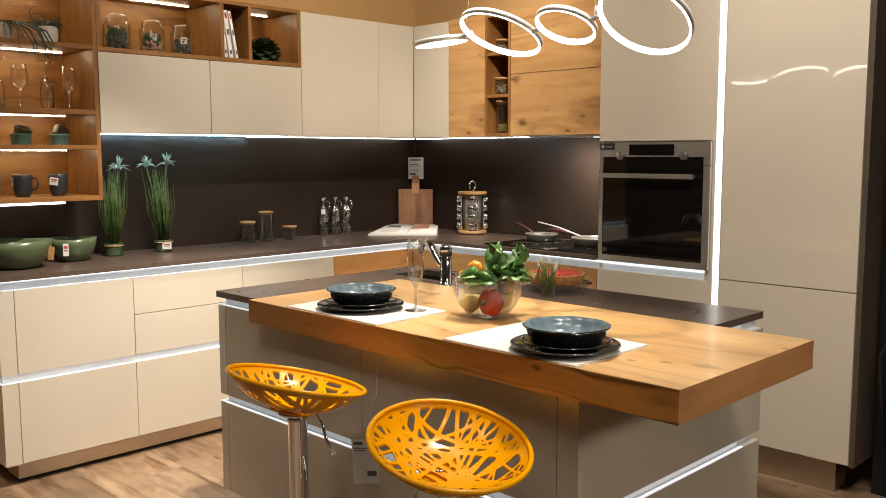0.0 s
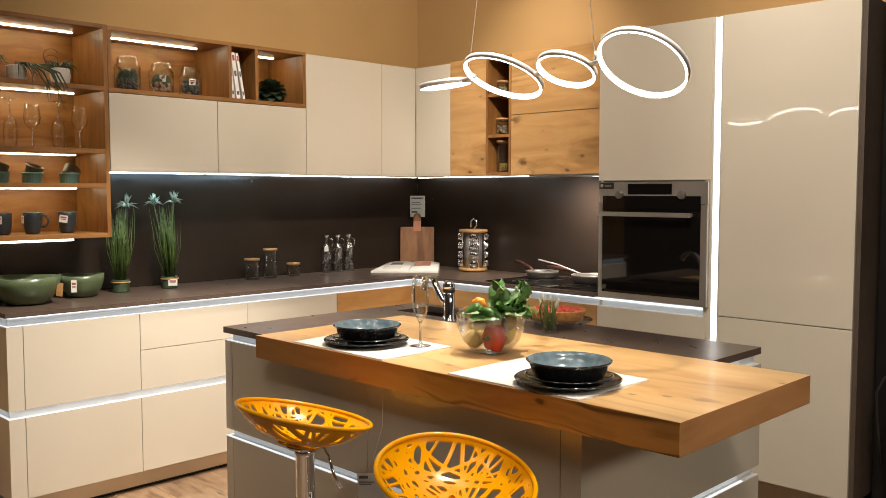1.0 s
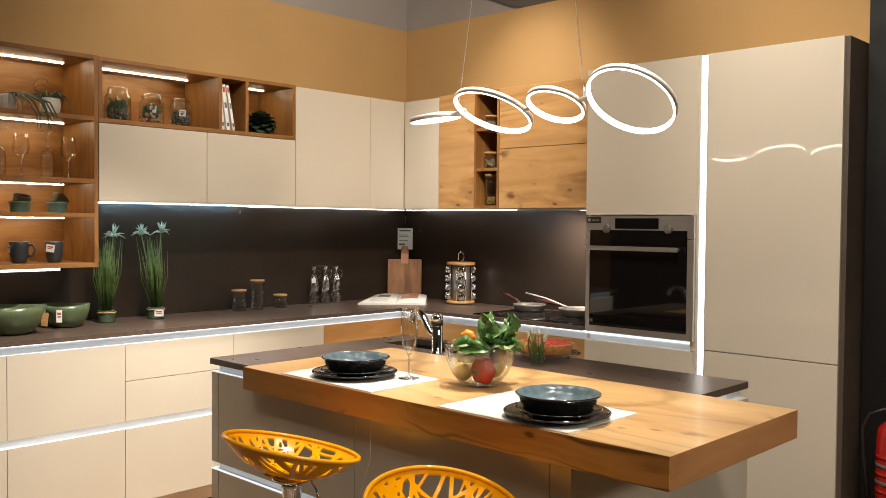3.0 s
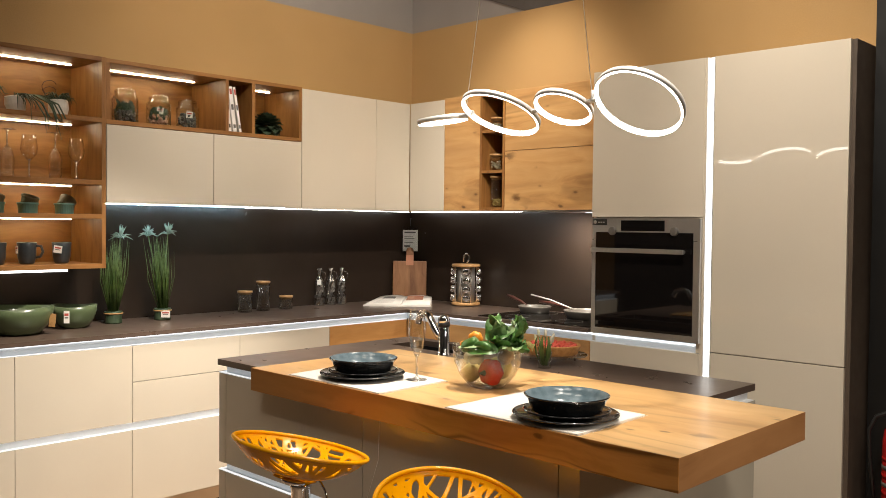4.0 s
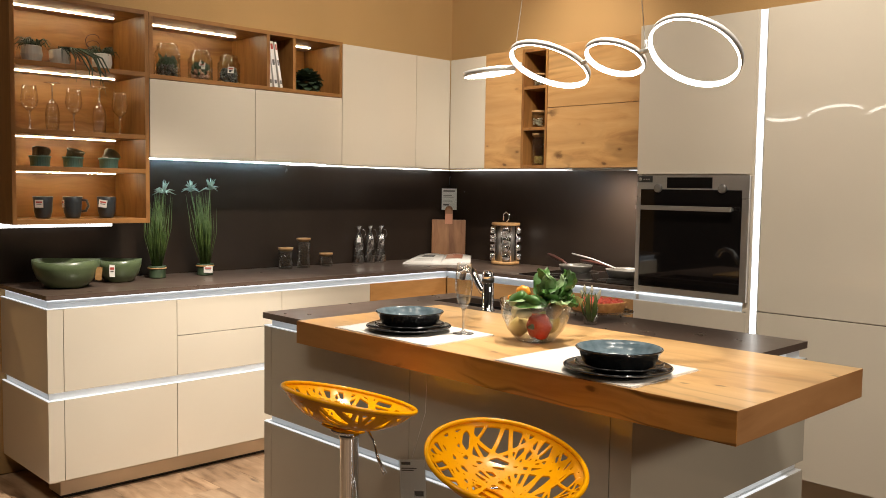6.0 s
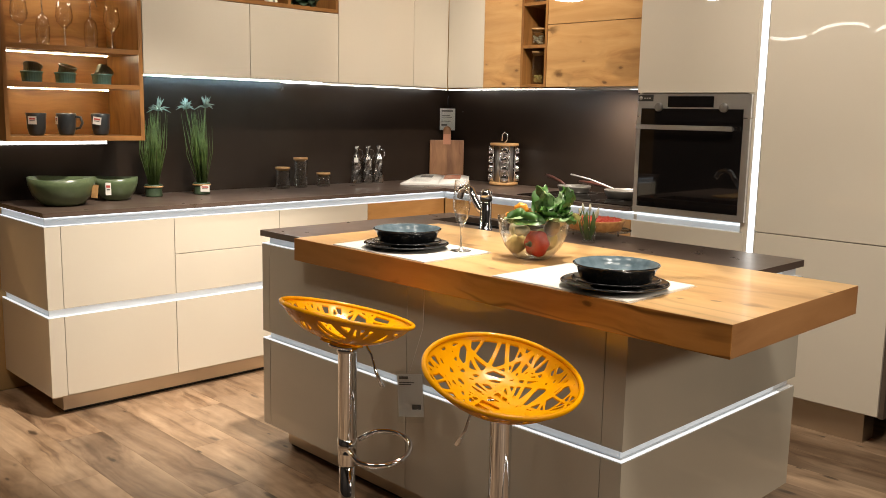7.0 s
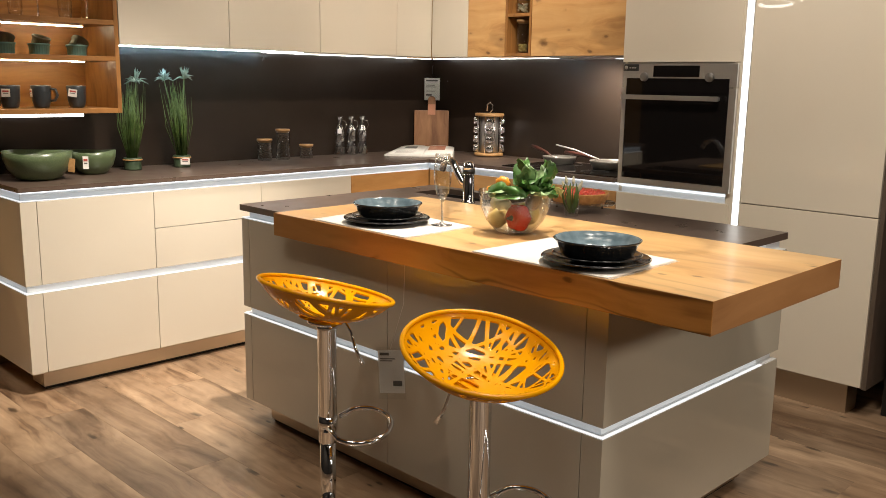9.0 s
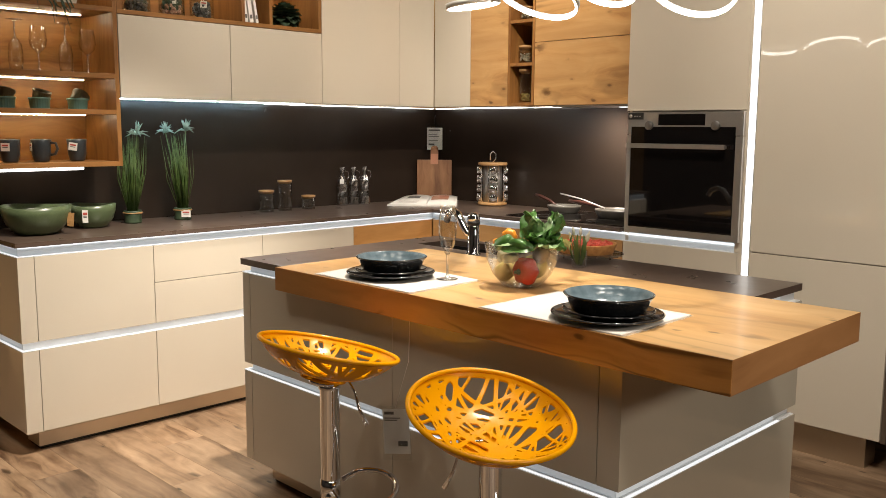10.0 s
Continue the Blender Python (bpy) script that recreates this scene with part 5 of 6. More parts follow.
storage_jar((0.115, -1.468, TOP), 0.042, 0.125, "glass jar with a wooden lid")
storage_jar((0.115, -1.340, TOP), 0.040, 0.178, "tall glass jar with a wooden lid")
storage_jar((0.115, -1.172, TOP), 0.040, 0.082, "short glass jar with a wooden lid")
BOTTLE = [(0, 0), (0.030, 0), (0.033, 0.006), (0.031, 0.045), (0.024, 0.075), (0.029, 0.105), (0.027, 0.135), (0.013, 0.165), (0.012, 0.190), (0.019, 0.207), (0.017, 0.207), (0.0095, 0.190), (0.0105, 0.166), (0.0245, 0.134), (0.0265, 0.105), (0.0215, 0.075), (0.0285, 0.046), (0.0300, 0.008), (0, 0.006)]
for i, (bx, by) in enumerate(((0.062, -0.872), (0.072, -0.788), (0.080, -0.706))):
    bt = thing("glass_bottle", (bx, by, TOP), "clear waisted glass bottle with a ring handle", "bottle", "glass bottles")
    bm = lathe([(px * 1.10, pz * 1.16) for px, pz in BOTTLE], 9, (0, 0, 0))
    for v in bm.verts:
        tw = Matrix.Rotation(v.co.z * 7.0, 3, "Z")
        v.co = tw @ v.co + Vector((bx, by, TOP))
    for f in bm.faces:
        f.smooth = False
    part("body", bm, CRYSTAL, bt, "twisted faceted glass")
    hp = [(bx + 0.010, by + 0.012, TOP + 0.218), (bx + 0.022, by + 0.030, TOP + 0.212), (bx + 0.025, by + 0.034, TOP + 0.186), (bx + 0.020, by + 0.024, TOP + 0.163)]
    part("handle", tube(hp, 0.0032, 8), CRYSTAL, bt)
    if i == 0:
        paper_tag(bt, facing(bx + 0.024, by - 0.020, TOP + 0.152, 45), 0.026, 0.030, None, False)

# chopping board and price holder in the corner
mb = Matrix.Translation((0.145, -0.145, TOP)) @ Matrix.Rotation(radians(45), 4, "Z") @ Matrix.Rotation(radians(-6), 4, "X")
brd = thing("chopping_board", (0.145, -0.145, TOP), "walnut chopping board with handle leaning in the corner", "chopping board")
bm = bmesh.new()
box(bm, -0.118, 0.118, -0.009, 0.009, 0.0, 0.275, bevel=0.006, m=mb)
box(bm, -0.026, 0.026, -0.0088, 0.0088, 0.270, 0.345, bevel=0.006, m=mb)
lathe([(0, -0.0087), (0.026, -0.0087), (0.026, 0.0087), (0, 0.0087)], 24, bm=bm, m=mb @ Matrix.Translation((0, 0, 0.345)) @ Matrix.Rotation(radians(90), 4, "X"))
part("board", bm, BOARD_WOOD, brd)
part("leather_tag", boxes((-0.026, 0.026, -0.012, -0.0095, 0.245, 0.315)), plain("tan_leather", (0.42, 0.18, 0.10), 0.6), brd).matrix_basis = Matrix.Translation(-Vector((0.145, -0.145, TOP))) @ mb @ Matrix.Translation(Vector((0.145, -0.145, TOP)))
mh = Matrix.Translation((0.060, -0.060, 1.275)) @ Matrix.Rotation(radians(45), 4, "Z")
hol = thing("price_holder", (0.060, -0.060, 1.275), "clear price holder hanging in the corner", "price tag")
bm = bmesh.new()
box(bm, -0.053, 0.053, -0.0006, 0.0006, 0.0, 0.150, m=mh)
part("paper", bm, WHITE, hol)
for z0, z1, k in ((0.128, 0.138, 0.040), (0.100, 0.104, 0.030), (0.088, 0.092, 0.036), (0.060, 0.064, 0.032), (0.030, 0.042, 0.020)):
    bm = bmesh.new()
    box(bm, -0.042, -0.042 + 2 * k, -0.0014, -0.0007, z0, z1, m=mh)
    part("print_bar", bm, PRINT, hol)
bm = bmesh.new()
box(bm, -0.058, 0.058, -0.0030, -0.0020, -0.004, 0.180, m=mh)
part("sleeve", bm, PLASTIC_CLEAR, hol)
part("hook", tube([mh @ Vector((0, 0, 0.178)), mh @ Vector((0, 0.004, 0.215)), mh @ Vector((0.004, 0.02, 0.235))], 0.002, 6), DARK, hol)

# open book
MB = Matrix.Translation((0.385, -0.455, TOP)) @ Matrix.Rotation(radians(45), 4, "Z")
bk = thing("open_book", (0.385, -0.455, TOP), "thick open cookbook lying on the worktop", "book")


def page_point(side, s, yy, lift=0.0, flat=False):
    """A place on the open book's page: it swells by the spine and fans out at the far side."""
    back = (yy + 0.13) / 0.26
    xx = side * (0.235 if side < 0 else 0.195) * s + back * (0.030 + (0.065 * s if side < 0 else -0.02 * s))
    if flat:
        return MB @ Vector((xx, yy, 0.003))
    swell = math.sin(math.pi * min(1.0, s * 0.70 + 0.06)) ** 0.7
    return MB @ Vector((xx, yy, 0.006 + (0.010 + 0.012 * back) * swell + 0.036 * back * (1 - 0.35 * s) + lift))


for sgn in (-1, 1):
    bm = bmesh.new()
    n = 14
    top, low = [], []
    for i in range(n + 1):
        top.append([bm.verts.new(page_point(sgn, i / n, yy)) for yy in (-0.13, 0.13)])
        low.append([bm.verts.new(page_point(sgn, i / n, yy, flat=True)) for yy in (-0.13, 0.13)])
    for i in range(n):
        bm.faces.new((top[i][0], top[i + 1][0], top[i + 1][1], top[i][1])).smooth = True
        bm.faces.new((low[i][1], low[i + 1][1], low[i + 1][0], low[i][0]))
        for k in (0, 1):
            bm.faces.new((top[i][k], low[i][k], low[i + 1][k], top[i + 1][k]) if k else (low[i][k], top[i][k], top[i + 1][k], low[i + 1][k]))
    bm.faces.new((top[n][0], low[n][0], low[n][1], top[n][1]))
    bm.faces.new((top[0][1], low[0][1], low[0][0], top[0][0]))
    pg = part("page_block", bm, WHITE, bk, "block of white pages")

    def on_page(s0, s1, y0, y1, lift=0.0008):
        q = bmesh.new()
        g = []
        for j in range(7):
            s = s0 + (s1 - s0) * j / 6
            g.append([q.verts.new(page_point(sgn, s, yy, lift)) for yy in (y0, y1)])
        for a, b in zip(g, g[1:]):
            q.faces.new((a[0], b[0], b[1], a[1]))
        return q
    if sgn < 0:
        part("print_bar", on_page(0.30, 0.72, 0.03, 0.085), PRINT, pg)
        for k in range(4):
            part("print_bar", on_page(0.25, 0.80, -0.02 - 0.022 * k, -0.014 - 0.022 * k), plain("pale_print", (0.45, 0.42, 0.38), 0.8), pg)
    else:
        part("photo", on_page(0.10, 0.70, 0.0, 0.115), mottled("food_photo", [(0.3, (0.16, 0.05, 0.03)), (0.6, (0.36, 0.15, 0.09)), (0.8, (0.50, 0.35, 0.25))], 14.0, 0.4, 0.0), pg)
bm = bmesh.new()
box(bm, -0.205, 0.205, -0.131, 0.131, 0.0003, 0.0028, m=MB)
part("cover", bm, plain("cover_card", (0.30, 0.26, 0.22), 0.5), bk)

# spice rack
RX, RY = 0.668, -0.134
rk = thing("spice_rack", (RX, RY, TOP), "revolving spice rack with wooden discs and steel-capped jars", "spice rack")
for z in (0.004, 0.222):
    part("disc", lathe([(0, z), (0.078, z), (0.081, z + 0.003), (0.081, z + 0.013), (0.078, z + 0.016), (0, z + 0.016)], 40, (RX, RY, TOP)), CORK, rk, "round wooden disc")
part("core", lathe([(0, 0.020), (0.052, 0.020), (0.052, 0.222), (0, 0.222)], 24, (RX, RY, TOP)), STEEL, rk)
part("ring_handle", tube([(RX, RY, TOP + 0.238), (RX + 0.012, RY + 0.012, TOP + 0.26), (RX + 0.012, RY + 0.012, TOP + 0.285), (RX, RY, TOP + 0.298), (RX - 0.010, RY - 0.010, TOP + 0.285), (RX - 0.010, RY - 0.010, TOP + 0.25)], 0.0035, 8), CHROME, rk)
for k in range(4):
    for j in range(4):
        a = radians(90 * j - 45)
        d = Vector((math.cos(a), math.sin(a), 0))
        c = Vector((RX, RY, TOP + 0.046 + 0.050 * k))
        jar = part("spice_jar", lathe([(0, 0), (0.019, 0), (0.020, 0.004), (0.020, 0.014), (0, 0.014)], 16, m=basis(c + d * 0.050, d)), CLEAR, rk)
        part("cap", lathe([(0, 0.014), (0.0205, 0.014), (0.0215, 0.018), (0.0205, 0.034), (0.014, 0.038), (0, 0.0385)], 18, m=basis(c + d * 0.050, d)), CHROME, jar, "polished steel cap")
for j in range(8):
    a = radians(45 * j - 22.5)
    part("bar", tube([(RX + 0.066 * math.cos(a), RY + 0.066 * math.sin(a), TOP + 0.020), (RX + 0.066 * math.cos(a), RY + 0.066 * math.sin(a), TOP + 0.222)], 0.003, 6), CHROME, rk)

rk.scale = (1.15, 1.15, 1.15)

# hob and pans
hob = thing("hob", (1.55, -0.32, TOP), "black glass induction hob set on the worktop", "hob")
part("glass", boxes((1.17, 1.945, -0.575, -0.075, TOP + 0.0005, TOP + 0.0055), bevel=0.0015), OVEN_GLASS, hob)
for hx, hy, hr in ((1.36, -0.21, 0.09), (1.36, -0.44, 0.075), (1.72, -0.22, 0.105), (1.72, -0.44, 0.075)):
    part("zone_ring", lathe([(hr, 0.0058), (hr + 0.0015, 0.0058), (hr + 0.0015, 0.0064), (hr, 0.0064), (hr, 0.0058)], 48, (hx, hy, TOP)), PRINT, hob)


def pan(at, r, h, tip, handle_mat, label):
    u = thing("frying_pan", at, label, "pan", "pans on the hob")
    part("body", lathe([(0, 0), (r * 0.80, 0), (r * 0.86, 0.004), (r * 0.98, h * 0.8), (r, h), (r - 0.003, h), (r * 0.94, h * 0.75), (r * 0.80, 0.006), (0, 0.005)], 48, at), PAN_GREY, u, "cream enamel pan body")
    c = Vector(at) + Vector((0, 0, h * 0.85))
    t = Vector(tip)
    d = (t - c).normalized()
    s = c + Vector((d.x, d.y, 0)).normalized() * (r * 0.96)
    part("handle", tube([s, s.lerp(t, 0.25) + Vector((0, 0, 0.008)), s.lerp(t, 0.7) + Vector((0, 0, 0.006)), t], [0.007, 0.009, 0.011, 0.008], 10), handle_mat, u, "long dark handle")
    return u


pan((1.305, -0.215, TOP + 0.006), 0.100, 0.042, (1.010, -0.115, TOP + 0.088), BROWN_HANDLE, "cream frying pan with a brown handle on the hob")
pan((1.690, -0.240, TOP + 0.006), 0.125, 0.045, (1.285, -0.140, TOP + 0.068), BROWN_HANDLE, "wider cream frying pan with a brown handle on the hob")
single("spatula", tube([(1.265, -0.20, TOP + 0.112), (1.42, -0.215, TOP + 0.092), (1.60, -0.235, TOP + 0.052)], [0.0045, 0.0040, 0.0035], 10), SILVER, (1.42, -0.2, TOP + 0.05), "slim steel cooking spoon resting on the pan rim", "spatula")

# ---- in the open shelves ----
z = SHELF_Z[0]
for i, my in enumerate((-2.895, -2.757, -2.592)):
    mx = 0.225
    mg = thing("mug", (mx, my, z), "dark slate stoneware mug with a paper sticker", "mug", "mugs on the shelf")
    part("body", lathe([(0, 0), (0.028, 0), (0.034, 0.006), (0.041, 0.035), (0.042, 0.072), (0.045, 0.102), (0.043, 0.104), (0.039, 0.072), (0.038, 0.036), (0.030, 0.010), (0, 0.009)], 32, (mx, my, z)), MUG, mg)
    a = radians((140, 50, 145)[i])
    d = Vector((math.cos(a), math.sin(a), 0))
    c = Vector((mx, my, z))
    part("handle", tube([c + d * 0.043 + Vector((0, 0, 0.088)), c + d * 0.066 + Vector((0, 0, 0.086)), c + d * 0.074 + Vector((0, 0, 0.060)), c + d * 0.062 + Vector((0, 0, 0.036)), c + d * 0.043 + Vector((0, 0, 0.032))], 0.0062, 8), MUG, mg)
    paper_tag(mg, facing(mx + (0.040, 0.012, 0.038)[i], my - (0.032, 0.050, 0.034)[i], z + 0.070, (42, 10, 46)[i], (0, 0, 8)[i]), 0.040 if i != 1 else 0.018, 0.036)
z = SHELF_Z[1]
for i, cy in enumerate((-2.905, -2.752, -2.578)):
    for lvl in (0, 1):
        at = (0.225, cy, z)
        if lvl:
            m = Matrix.Translation((0.225, cy + (0.0, 0.0, -0.005)[i], z + 0.034)) @ Euler((radians((-14, -10, -38)[i]), radians((-16, 16, -24)[i]), 0)).to_matrix().to_4x4() @ Matrix.Scale(0.80, 4)
        else:
            m = Matrix.Translation(at) @ Matrix.Diagonal((0.94, 0.94, 0.80, 1))
        ck = thing("ramekin", (m @ Vector((0, 0, 0)))[:], "fluted teal ramekin on the shelf" if not lvl else "olive ramekin tilted in the lower one", "bowl", "ramekins")
        bm = lathe([(0, 0), (0.042, 0), (0.044, 0.004), (0.047, 0.052), (0.052, 0.056), (0.052, 0.064), (0.049, 0.065), (0.044, 0.053), (0.040, 0.008), (0, 0.007)], 96, m=m)
        mi = m.inverted()
        for v in bm.verts:
            q = mi @ v.co
            if 0.003 < q.z < 0.054 and math.hypot(q.x, q.y) > 0.0415:
                k = 1 + 0.022 * math.cos(24 * math.atan2(q.y, q.x))
                v.co = m @ Vector((q.x * k, q.y * k, q.z))
        part("body", bm, TEAL if not lvl else TEAL_BROWN, ck)
WINE = [(0, 0), (0.037, 0), (0.038, 0.002), (0.010, 0.006), (0.004, 0.016), (0.0036, 0.095), (0.012, 0.106), (0.034, 0.135), (0.039, 0.165), (0.035, 0.205), (0.030, 0.240), (0.029, 0.240), (0.034, 0.205), (0.038, 0.165), (0.033, 0.137), (0.010, 0.109), (0, 0.107)]
TULIP = [(0, 0), (0.036, 0), (0.037, 0.002), (0.010, 0.006), (0.004, 0.016), (0.0036, 0.085), (0.010, 0.096), (0.026, 0.120), (0.032, 0.165), (0.031, 0.215), (0.027, 0.262), (0.026, 0.262), (0.030, 0.215), (0.031, 0.165), (0.025, 0.121), (0.008, 0.099), (0, 0.097)]
z = SHELF_Z[2]
for gy2, flip in ((-2.945, 0), (-2.842, 1), (-2.742, 0), (-2.618, 1), (-2.515, 0)):
    if flip:
        turned_glass("wine_glass", (0.215, gy2, z + 0.001), [(p, q * 0.87) for p, q in TULIP], 0.001, "clear stemmed glass standing upside down", "wine glasses", True, 0.262 * 0.87)
    else:
        turned_glass("wine_glass", (0.215, gy2, z + 0.001), [(p, q * 0.86) for p, q in WINE], 0.001, "clear stemmed wine glass standing upright", "wine glasses")

z = SHELF_Z[3]
for i, (py, lean) in enumerate(((-2.935, 0), (-2.800, 1), (-2.606, 0))):
    pt = thing("potted_plant", (0.225, py, z), ("small white pot with fine green leaves", "small white pot with a long trailing plant", "small white pot with thin drooping leaves")[i], "plant", "potted plants")
    pm = Matrix.Translation((0.225, py, z)) @ Matrix.Rotation(radians(10 * lean), 4, "X")
    bm = lathe([(0, 0.002), (0.030, 0.002), (0.040, 0.012), (0.047, 0.045), (0.043, 0.080), (0.038, 0.084), (0.036, 0.080), (0.040, 0.045), (0.030, 0.018), (0, 0.016)], 20, m=pm)
    for f in bm.faces:
        f.smooth = False
    part("pot", bm, plain("white_pot", (0.70, 0.67, 0.60), 0.5, vary=0.06), pt, "faceted white pot")
    part("soil", lathe([(0, 0.070), (0.038, 0.070), (0.038, 0.066), (0, 0.066)], 20, m=pm), PEBBLE, pt)
    bm = bmesh.new()
    for k in range(46 if i != 1 else 26):
        a = rng.uniform(0, 6.283) if i != 1 else rng.uniform(-0.4, 2.4)
        ln = rng.uniform(0.04, 0.10) if i != 1 else rng.uniform(0.07, 0.20)
        r0 = Vector((0.225 + rng.uniform(-0.02, 0.02), py + rng.uniform(-0.02, 0.02), z + 0.068))
        out = Vector((math.cos(a), math.sin(a), 0))
        ps = [r0]
        for s in (0.25, 0.5, 0.75, 1.0):
            ps.append(r0 + out * ln * (s if i != 1 else min(s, 0.8) * 0.95) + Vector((0, 0, 0.075 * math.sin(s * 2.2) * (0.55 if i == 1 else rng.uniform(0.5, 1.0)) - (0.20 * (ln / 0.2) * s * s * s if i == 1 and r0.x + out.x * ln > 0.33 else 0.03 * s))))
            if ps[-1].z < z + 0.006 and ps[-1].x < UX + 0.008:
                ps[-1].z = z + 0.006 + 0.01 * rng.random()
        tube(ps, [0.0015, 0.0024, 0.0027, 0.0020, 0.0005], 5, bm)
    if i == 1:
        for k in range(8):
            yy = py + rng.uniform(0.04, 0.15)
            e = rng.uniform(-0.02, 0.085)
            tube([(0.24, py + 0.01, z + 0.075), (0.30, (py + yy) / 2, z + 0.085), (0.355, yy, z + 0.045), (0.385, yy + rng.uniform(0.0, 0.03), z - 0.02), (0.388, yy + rng.uniform(0.0, 0.06), z - 0.04 - e)], [0.0020, 0.0032, 0.0038, 0.0032, 0.0007], 5, bm)
    tagged(part("foliage", bm, LEAF_DARK, pt, "thin dark green leaves"), kind="stuff")
# dry twig loop in the upper compartment
single("dried_twig", tube([(0.16, -2.625 + 0.035 * math.cos(t * 0.6), z + 0.165 + 0.028 * math.sin(t * 0.6) - 0.003 * t) for t in range(16)] + [(0.20, -2.640, z + 0.08)], 0.0018, 5), BROWN_HANDLE, (0.20, -2.62, z + 0.06), "thin curled dry twig above the pot", "twig")

z = 1.964
for i, (jy, r, h) in enumerate(((-2.262, 0.066, 0.165), (-2.075, 0.064, 0.152), (-1.905, 0.061, 0.146))):
    jx = 0.215
    jr = thing("terrarium_jar", (jx, jy, z), ("wide glass jar filled with green moss", "wide glass jar with pink pebbles and moss", "wide glass jar with dark pebbles")[i], "jar", "terrarium jars")
    t = 0.003
    part("glass", lathe([(0, 0), (r - 0.004, 0), (r, 0.006), (r, h * 0.80), (r * 0.80, h * 0.90), (r * 0.80, h), (r * 0.80 - t, h), (r * 0.80 - t, h * 0.895), (r - t, h * 0.79), (r - t, 0.010), (0, 0.008)], 32, (jx, jy, z)), CLEAR, jr)
    part("lid", lathe([(0, h + 0.001), (r * 0.80, h + 0.001), (r * 0.82, h + 0.006), (r * 0.70, h + 0.014), (0, h + 0.015)], 32, (jx, jy, z)), CLEAR, jr, "glass lid")
    bm = bmesh.new()
    for k in range(120):
        a, q = rng.uniform(0, 6.283), (r - 0.018) * math.sqrt(rng.random())
        s = rng.uniform(0.007, 0.012)
        bmesh.ops.create_icosphere(bm, subdivisions=1, radius=s, matrix=Matrix.Translation((jx + q * math.cos(a), jy + q * math.sin(a), z + 0.019 + rng.uniform(0, h * (0.30 if i < 2 else 0.48)))))
    tagged(part("gravel", bm, (PEBBLE, PINK_PEBBLE, PEBBLE)[i], jr, "layer of pebbles"), kind="stuff")
    bm = bmesh.new()
    for k in range(110):
        a, q = rng.uniform(0, 6.283), (r - 0.020) * math.sqrt(rng.random())
        b0 = Vector((jx + q * math.cos(a), jy + q * math.sin(a), z + h * rng.uniform(0.22, 0.58)))
        way = Vector((rng.uniform(-0.4, 0.4), rng.uniform(-0.4, 0.4), 1))
        leaf_mesh(bm, b0, way, (1, 0, 0.2), rng.uniform(0.02, 0.040), 0.008, 0.2, 0.001)
    if i < 2:
        tagged(part("moss", bm, LEAF_DARK, jr, "green moss"), kind="stuff")
    else:
        bm.free()
    if i:
        paper_tag(jr, facing(jx + r * 0.74, jy - r * 0.72 + 0.03, z + h * 0.55, 46, 4), 0.034, 0.034)

for i, (by, w, lean) in enumerate(((-1.722, 0.018, 6), (-1.690, 0.024, 8), (-1.655, 0.016, 10))):
    m = Matrix.Translation((0.35, by, z + 0.003)) @ Matrix.Rotation(radians(lean), 4, "X")
    bo = thing("book", (0.27, by, z), "slim white cookbook leaning on the shelf", "book", "books on the shelf")
    bm = bmesh.new()
    box(bm, -0.17, 0.0, -w / 2, w / 2, 0.0, 0.248, bevel=0.002, m=m)
    part("cover", bm, WHITE, bo)
    for z0, z1 in ((0.020, 0.040), (0.120, 0.150), (0.205, 0.235)):
        bm = bmesh.new()
        box(bm, 0.0002, 0.0012, -w * 0.28, w * 0.28, z0, z1, m=m)
        part("print_bar", bm, PRINT_RED if z0 > 0.15 else PRINT, bo)

suc = thing("succulent", (0.235, -1.405, z), "dark green artificial succulent rosette", "plant")
for k in range(64):
    a, q = k * 2.39996, (k + 1) / 64
    el = 1.45 - 2.35 * q
    way = Vector((math.cos(a) * math.cos(el), math.sin(a) * math.cos(el), math.sin(el)))
    bm = bmesh.new()
    leaf_mesh(bm, Vector((0.235, -1.405, z + 0.058)) + way * 0.012, way, (-way.x * 0.8, -way.y * 0.8, 1), 0.052 + 0.010 * q, 0.022 + 0.008 * q, 0.10, 0.001)
    part("leaf", bm, LEAF_DARK, suc)
suc.scale = (1.42, 1.42, 1.2)
part("heart", lathe([(0, 0), (0.026, 0.0), (0.030, 0.02), (0.018, 0.05), (0, 0.055)], 16, (0.235, -1.405, z)), LEAF_DARK, suc)

# niche jars
for (jx, jy, jz, r, h, mt, lb) in ((1.078, -0.318, NICHE_Z[2], 0.036, 0.075, PALE_VEG, "short glass jar with a lid"), (1.075, -0.318, NICHE_Z[1], 0.038, 0.098, PALE_VEG, "glass jar filled with white pebbles"), (1.080, -0.318, NICHE_Z[0], 0.036, 0.190, YELLOW_VEG, "tall glass jar with pasta at the bottom")):
    jr = storage_jar((jx, jy, jz), r, h, lb)
    bm = bmesh.new()
    for k in range(60):
        a, q = rng.uniform(0, 6.283), (r - 0.012) * math.sqrt(rng.random())
        bmesh.ops.create_icosphere(bm, subdivisions=1, radius=rng.uniform(0.005, 0.008), matrix=Matrix.Translation((jx + q * math.cos(a), jy + q * math.sin(a), jz + 0.014 + rng.uniform(0, (h - 0.045) * (0.8 if h < 0.12 else 0.25)))))
    tagged(part("filling", bm, mt, jr, "pale filling"), kind="stuff")
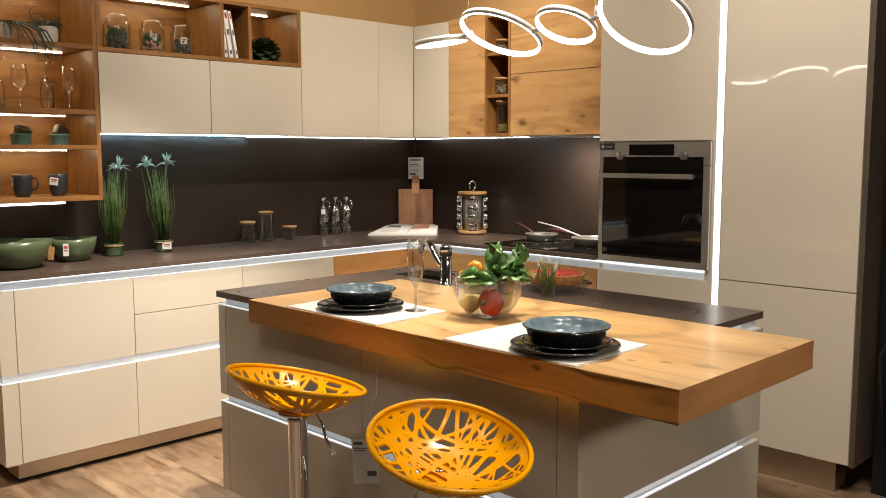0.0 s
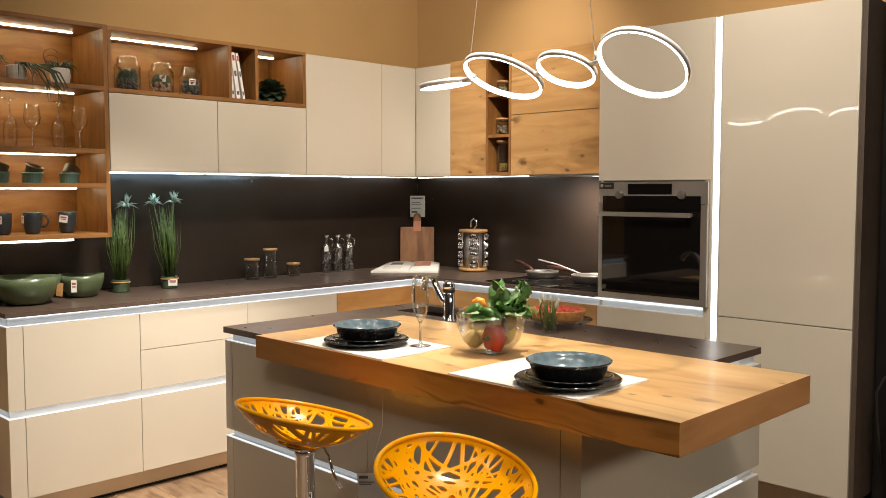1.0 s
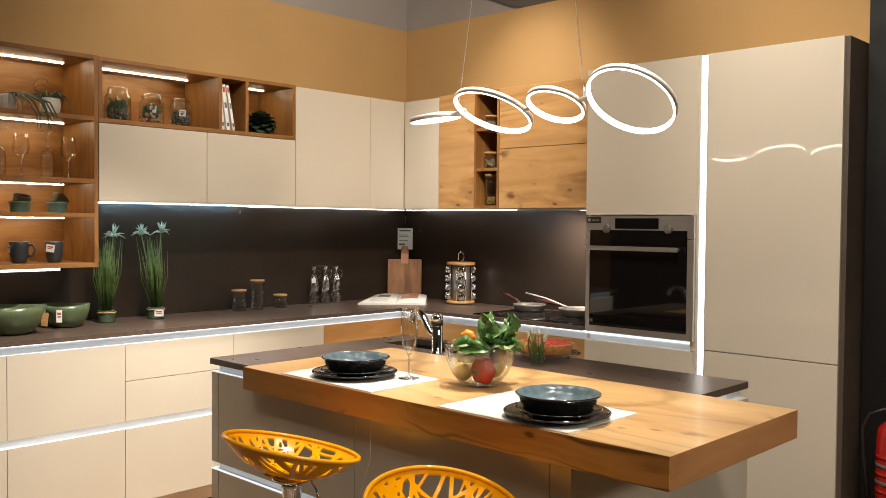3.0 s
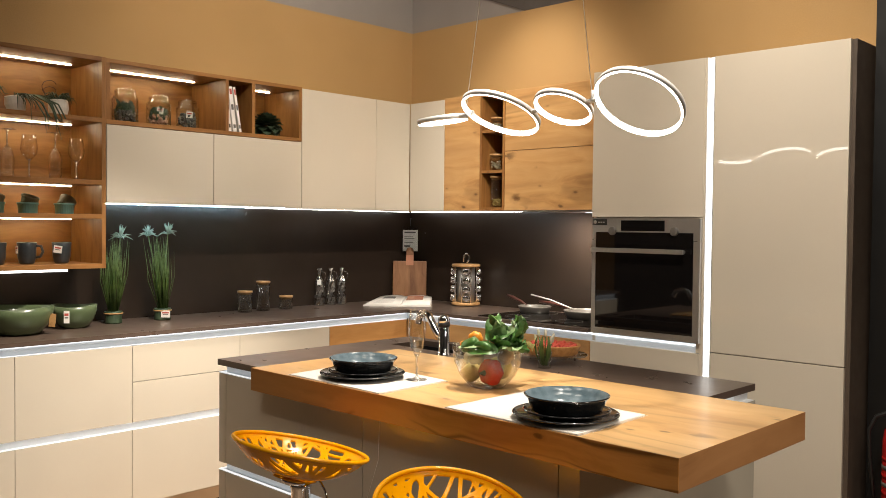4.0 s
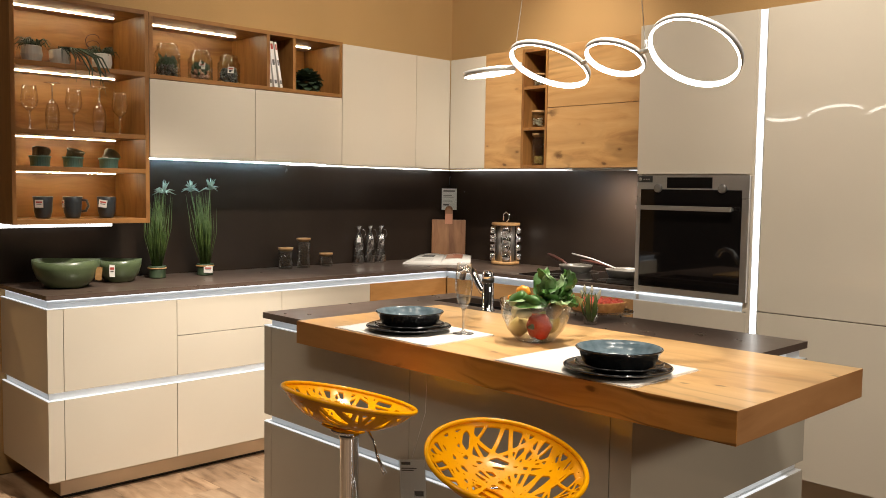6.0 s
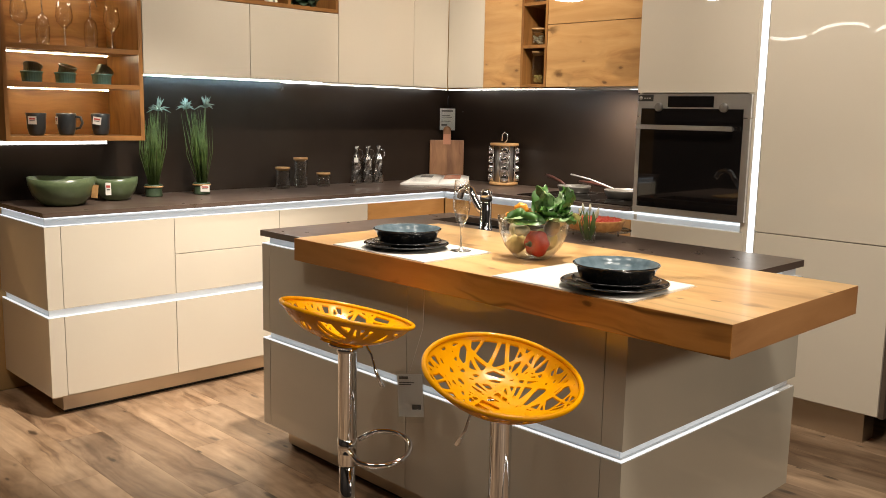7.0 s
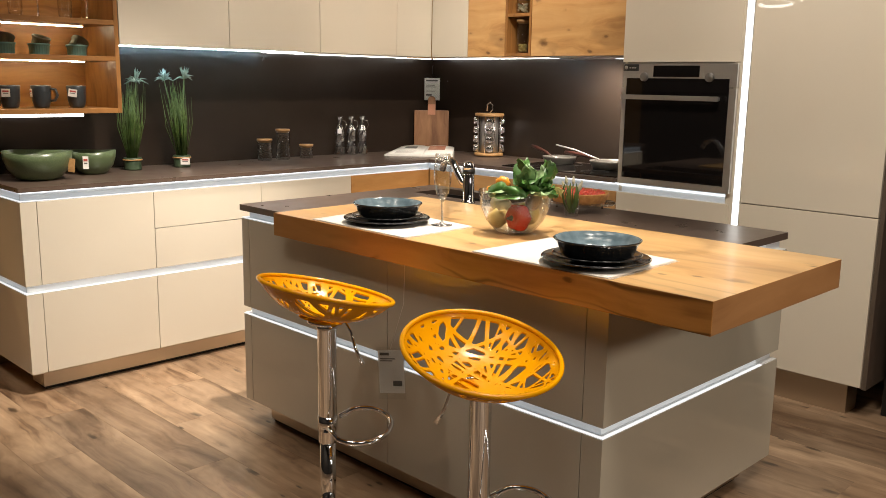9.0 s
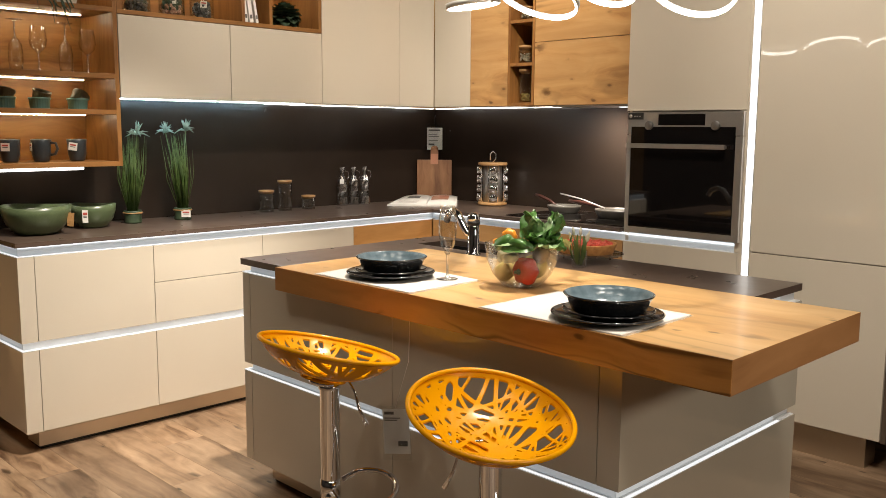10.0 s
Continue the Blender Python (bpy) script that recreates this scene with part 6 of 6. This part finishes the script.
single("cabinet_clip", boxes((1.140, 1.146, -0.205, -0.195, UPZ + 0.0085, UPZ + 0.040), (1.158, 1.164, -0.205, -0.195, UPZ + 0.0085, UPZ + 0.036), (1.136, 1.168, -0.215, -0.185, UPZ + 0.0085, UPZ + 0.014)), DARK, (1.15, -0.2, UPZ + 0.0085), "small black cable clip on the cabinet", "clip")

# fire extinguisher by the black partition
EX, EY, EZ = 3.448, -0.515, 0.135
fe = thing("fire_extinguisher", (EX, EY, EZ), "red fire extinguisher with a black hose, hung on the black partition", "fire extinguisher")
part("cylinder", lathe([(0, 0.0), (0.072, 0.0), (0.078, 0.012), (0.078, 0.46), (0.070, 0.505), (0.045, 0.530), (0.022, 0.540), (0.022, 0.560), (0, 0.561)], 40, (EX, EY, EZ)), RED_PAINT, fe)
part("valve", boxes((EX - 0.022, EX + 0.022, EY - 0.022, EY + 0.022, EZ + 0.560, EZ + 0.590), (EX - 0.012, EX + 0.10, EY - 0.010, EY + 0.010, EZ + 0.605, EZ + 0.615), (EX - 0.012, EX + 0.085, EY - 0.010, EY + 0.010, EZ + 0.583, EZ + 0.593)), SILVER, fe, "silver valve")
part("bracket", boxes((EX - 0.020, EX + 0.020, EY + 0.022, -0.4195, EZ + 0.548, EZ + 0.556), (EX - 0.030, EX + 0.030, -0.424, -0.4195, EZ + 0.50, EZ + 0.60), (EX - 0.05, EX + 0.05, EY + 0.07, -0.4195, EZ + 0.10, EZ + 0.13)), DARK, fe, "black wall bracket")
part("hose", tube([(EX, EY - 0.01, EZ + 0.575), (EX - 0.045, EY - 0.03, EZ + 0.582), (EX - 0.090, EY - 0.05, EZ + 0.560), (EX - 0.118, EY - 0.05, EZ + 0.50), (EX - 0.115, EY - 0.045, EZ + 0.38), (EX - 0.095, EY - 0.04, EZ + 0.20)], 0.0075, 10), DARK, fe, "black hose")
for k in range(5):
    part("print_bar", lathe([(0.0785, 0.24 + 0.035 * k), (0.0790, 0.24 + 0.035 * k), (0.0790, 0.258 + 0.035 * k), (0.0785, 0.258 + 0.035 * k)], 40, (EX, EY, EZ)), PAN_GREY if k % 2 else RED_PAINT, fe)

# thin dark sheet added for the dark slant-edged area above the oven-side wall
bm = bmesh.new()
vs = [bm.verts.new(q) for q in ((1.02, 0.004, 2.832), (3.4, 0.004, 2.832), (3.4, 0.004, 3.6), (-0.015, 0.004, 3.6), (-0.015, 0.004, 3.24))]
vt = [bm.verts.new((v.co.x, 0.018, v.co.z)) for v in vs]
bm.faces.new(vs)
bm.faces.new(vt[::-1])
for i in range(len(vs)):
    j = (i + 1) % len(vs)
    bm.faces.new((vs[i], vs[j], vt[j], vt[i]))
struct("dark_upper_patch", bm, plain("dark_patch_grey", (0.10, 0.085, 0.075), 0.8), "dark patch with a sloping edge on the upper hall wall", "wall panel")

# ---- floor boards ----
PW, GAP = 0.192, 0.0002
plank_meshes = {}


def plank_mesh(length):
    key = round(length, 3)
    if key not in plank_meshes:
        bm = bmesh.new()
        l, w, h, c = key / 2 - GAP, PW / 2 - GAP, 0.0, 0.0004
        low = [bm.verts.new((sx * l, sy * w, -0.003)) for sx, sy in ((-1, -1), (1, -1), (1, 1), (-1, 1))]
        mid = [bm.verts.new((sx * l, sy * w, h - c)) for sx, sy in ((-1, -1), (1, -1), (1, 1), (-1, 1))]
        top = [bm.verts.new((sx * (l - c), sy * (w - c), h)) for sx, sy in ((-1, -1), (1, -1), (1, 1), (-1, 1))]
        bm.faces.new(top)
        for a, b in ((low, mid), (mid, top)):
            for i in range(4):
                bm.faces.new((a[i], a[(i + 1) % 4], b[(i + 1) % 4], b[i]))
        plank_meshes[key] = mesh_of("floor_board", bm, PLANK)
    return plank_meshes[key]


prng = random.Random(3)
LEN = 1.29
row = 0
y = -5.6
while y < -0.35:
    x = 0.01 - (0.43 * row % LEN)
    while x < 5.6:
        a, b = max(x, 0.01), min(x + LEN, 5.6)
        if b - a > 0.06:
            ob = new("floor_board", plank_mesh(b - a))
            ob.location = ((a + b) / 2, y + PW / 2, 0.0)
            ob.parent = floor
        x += LEN
    y += PW
    row += 1
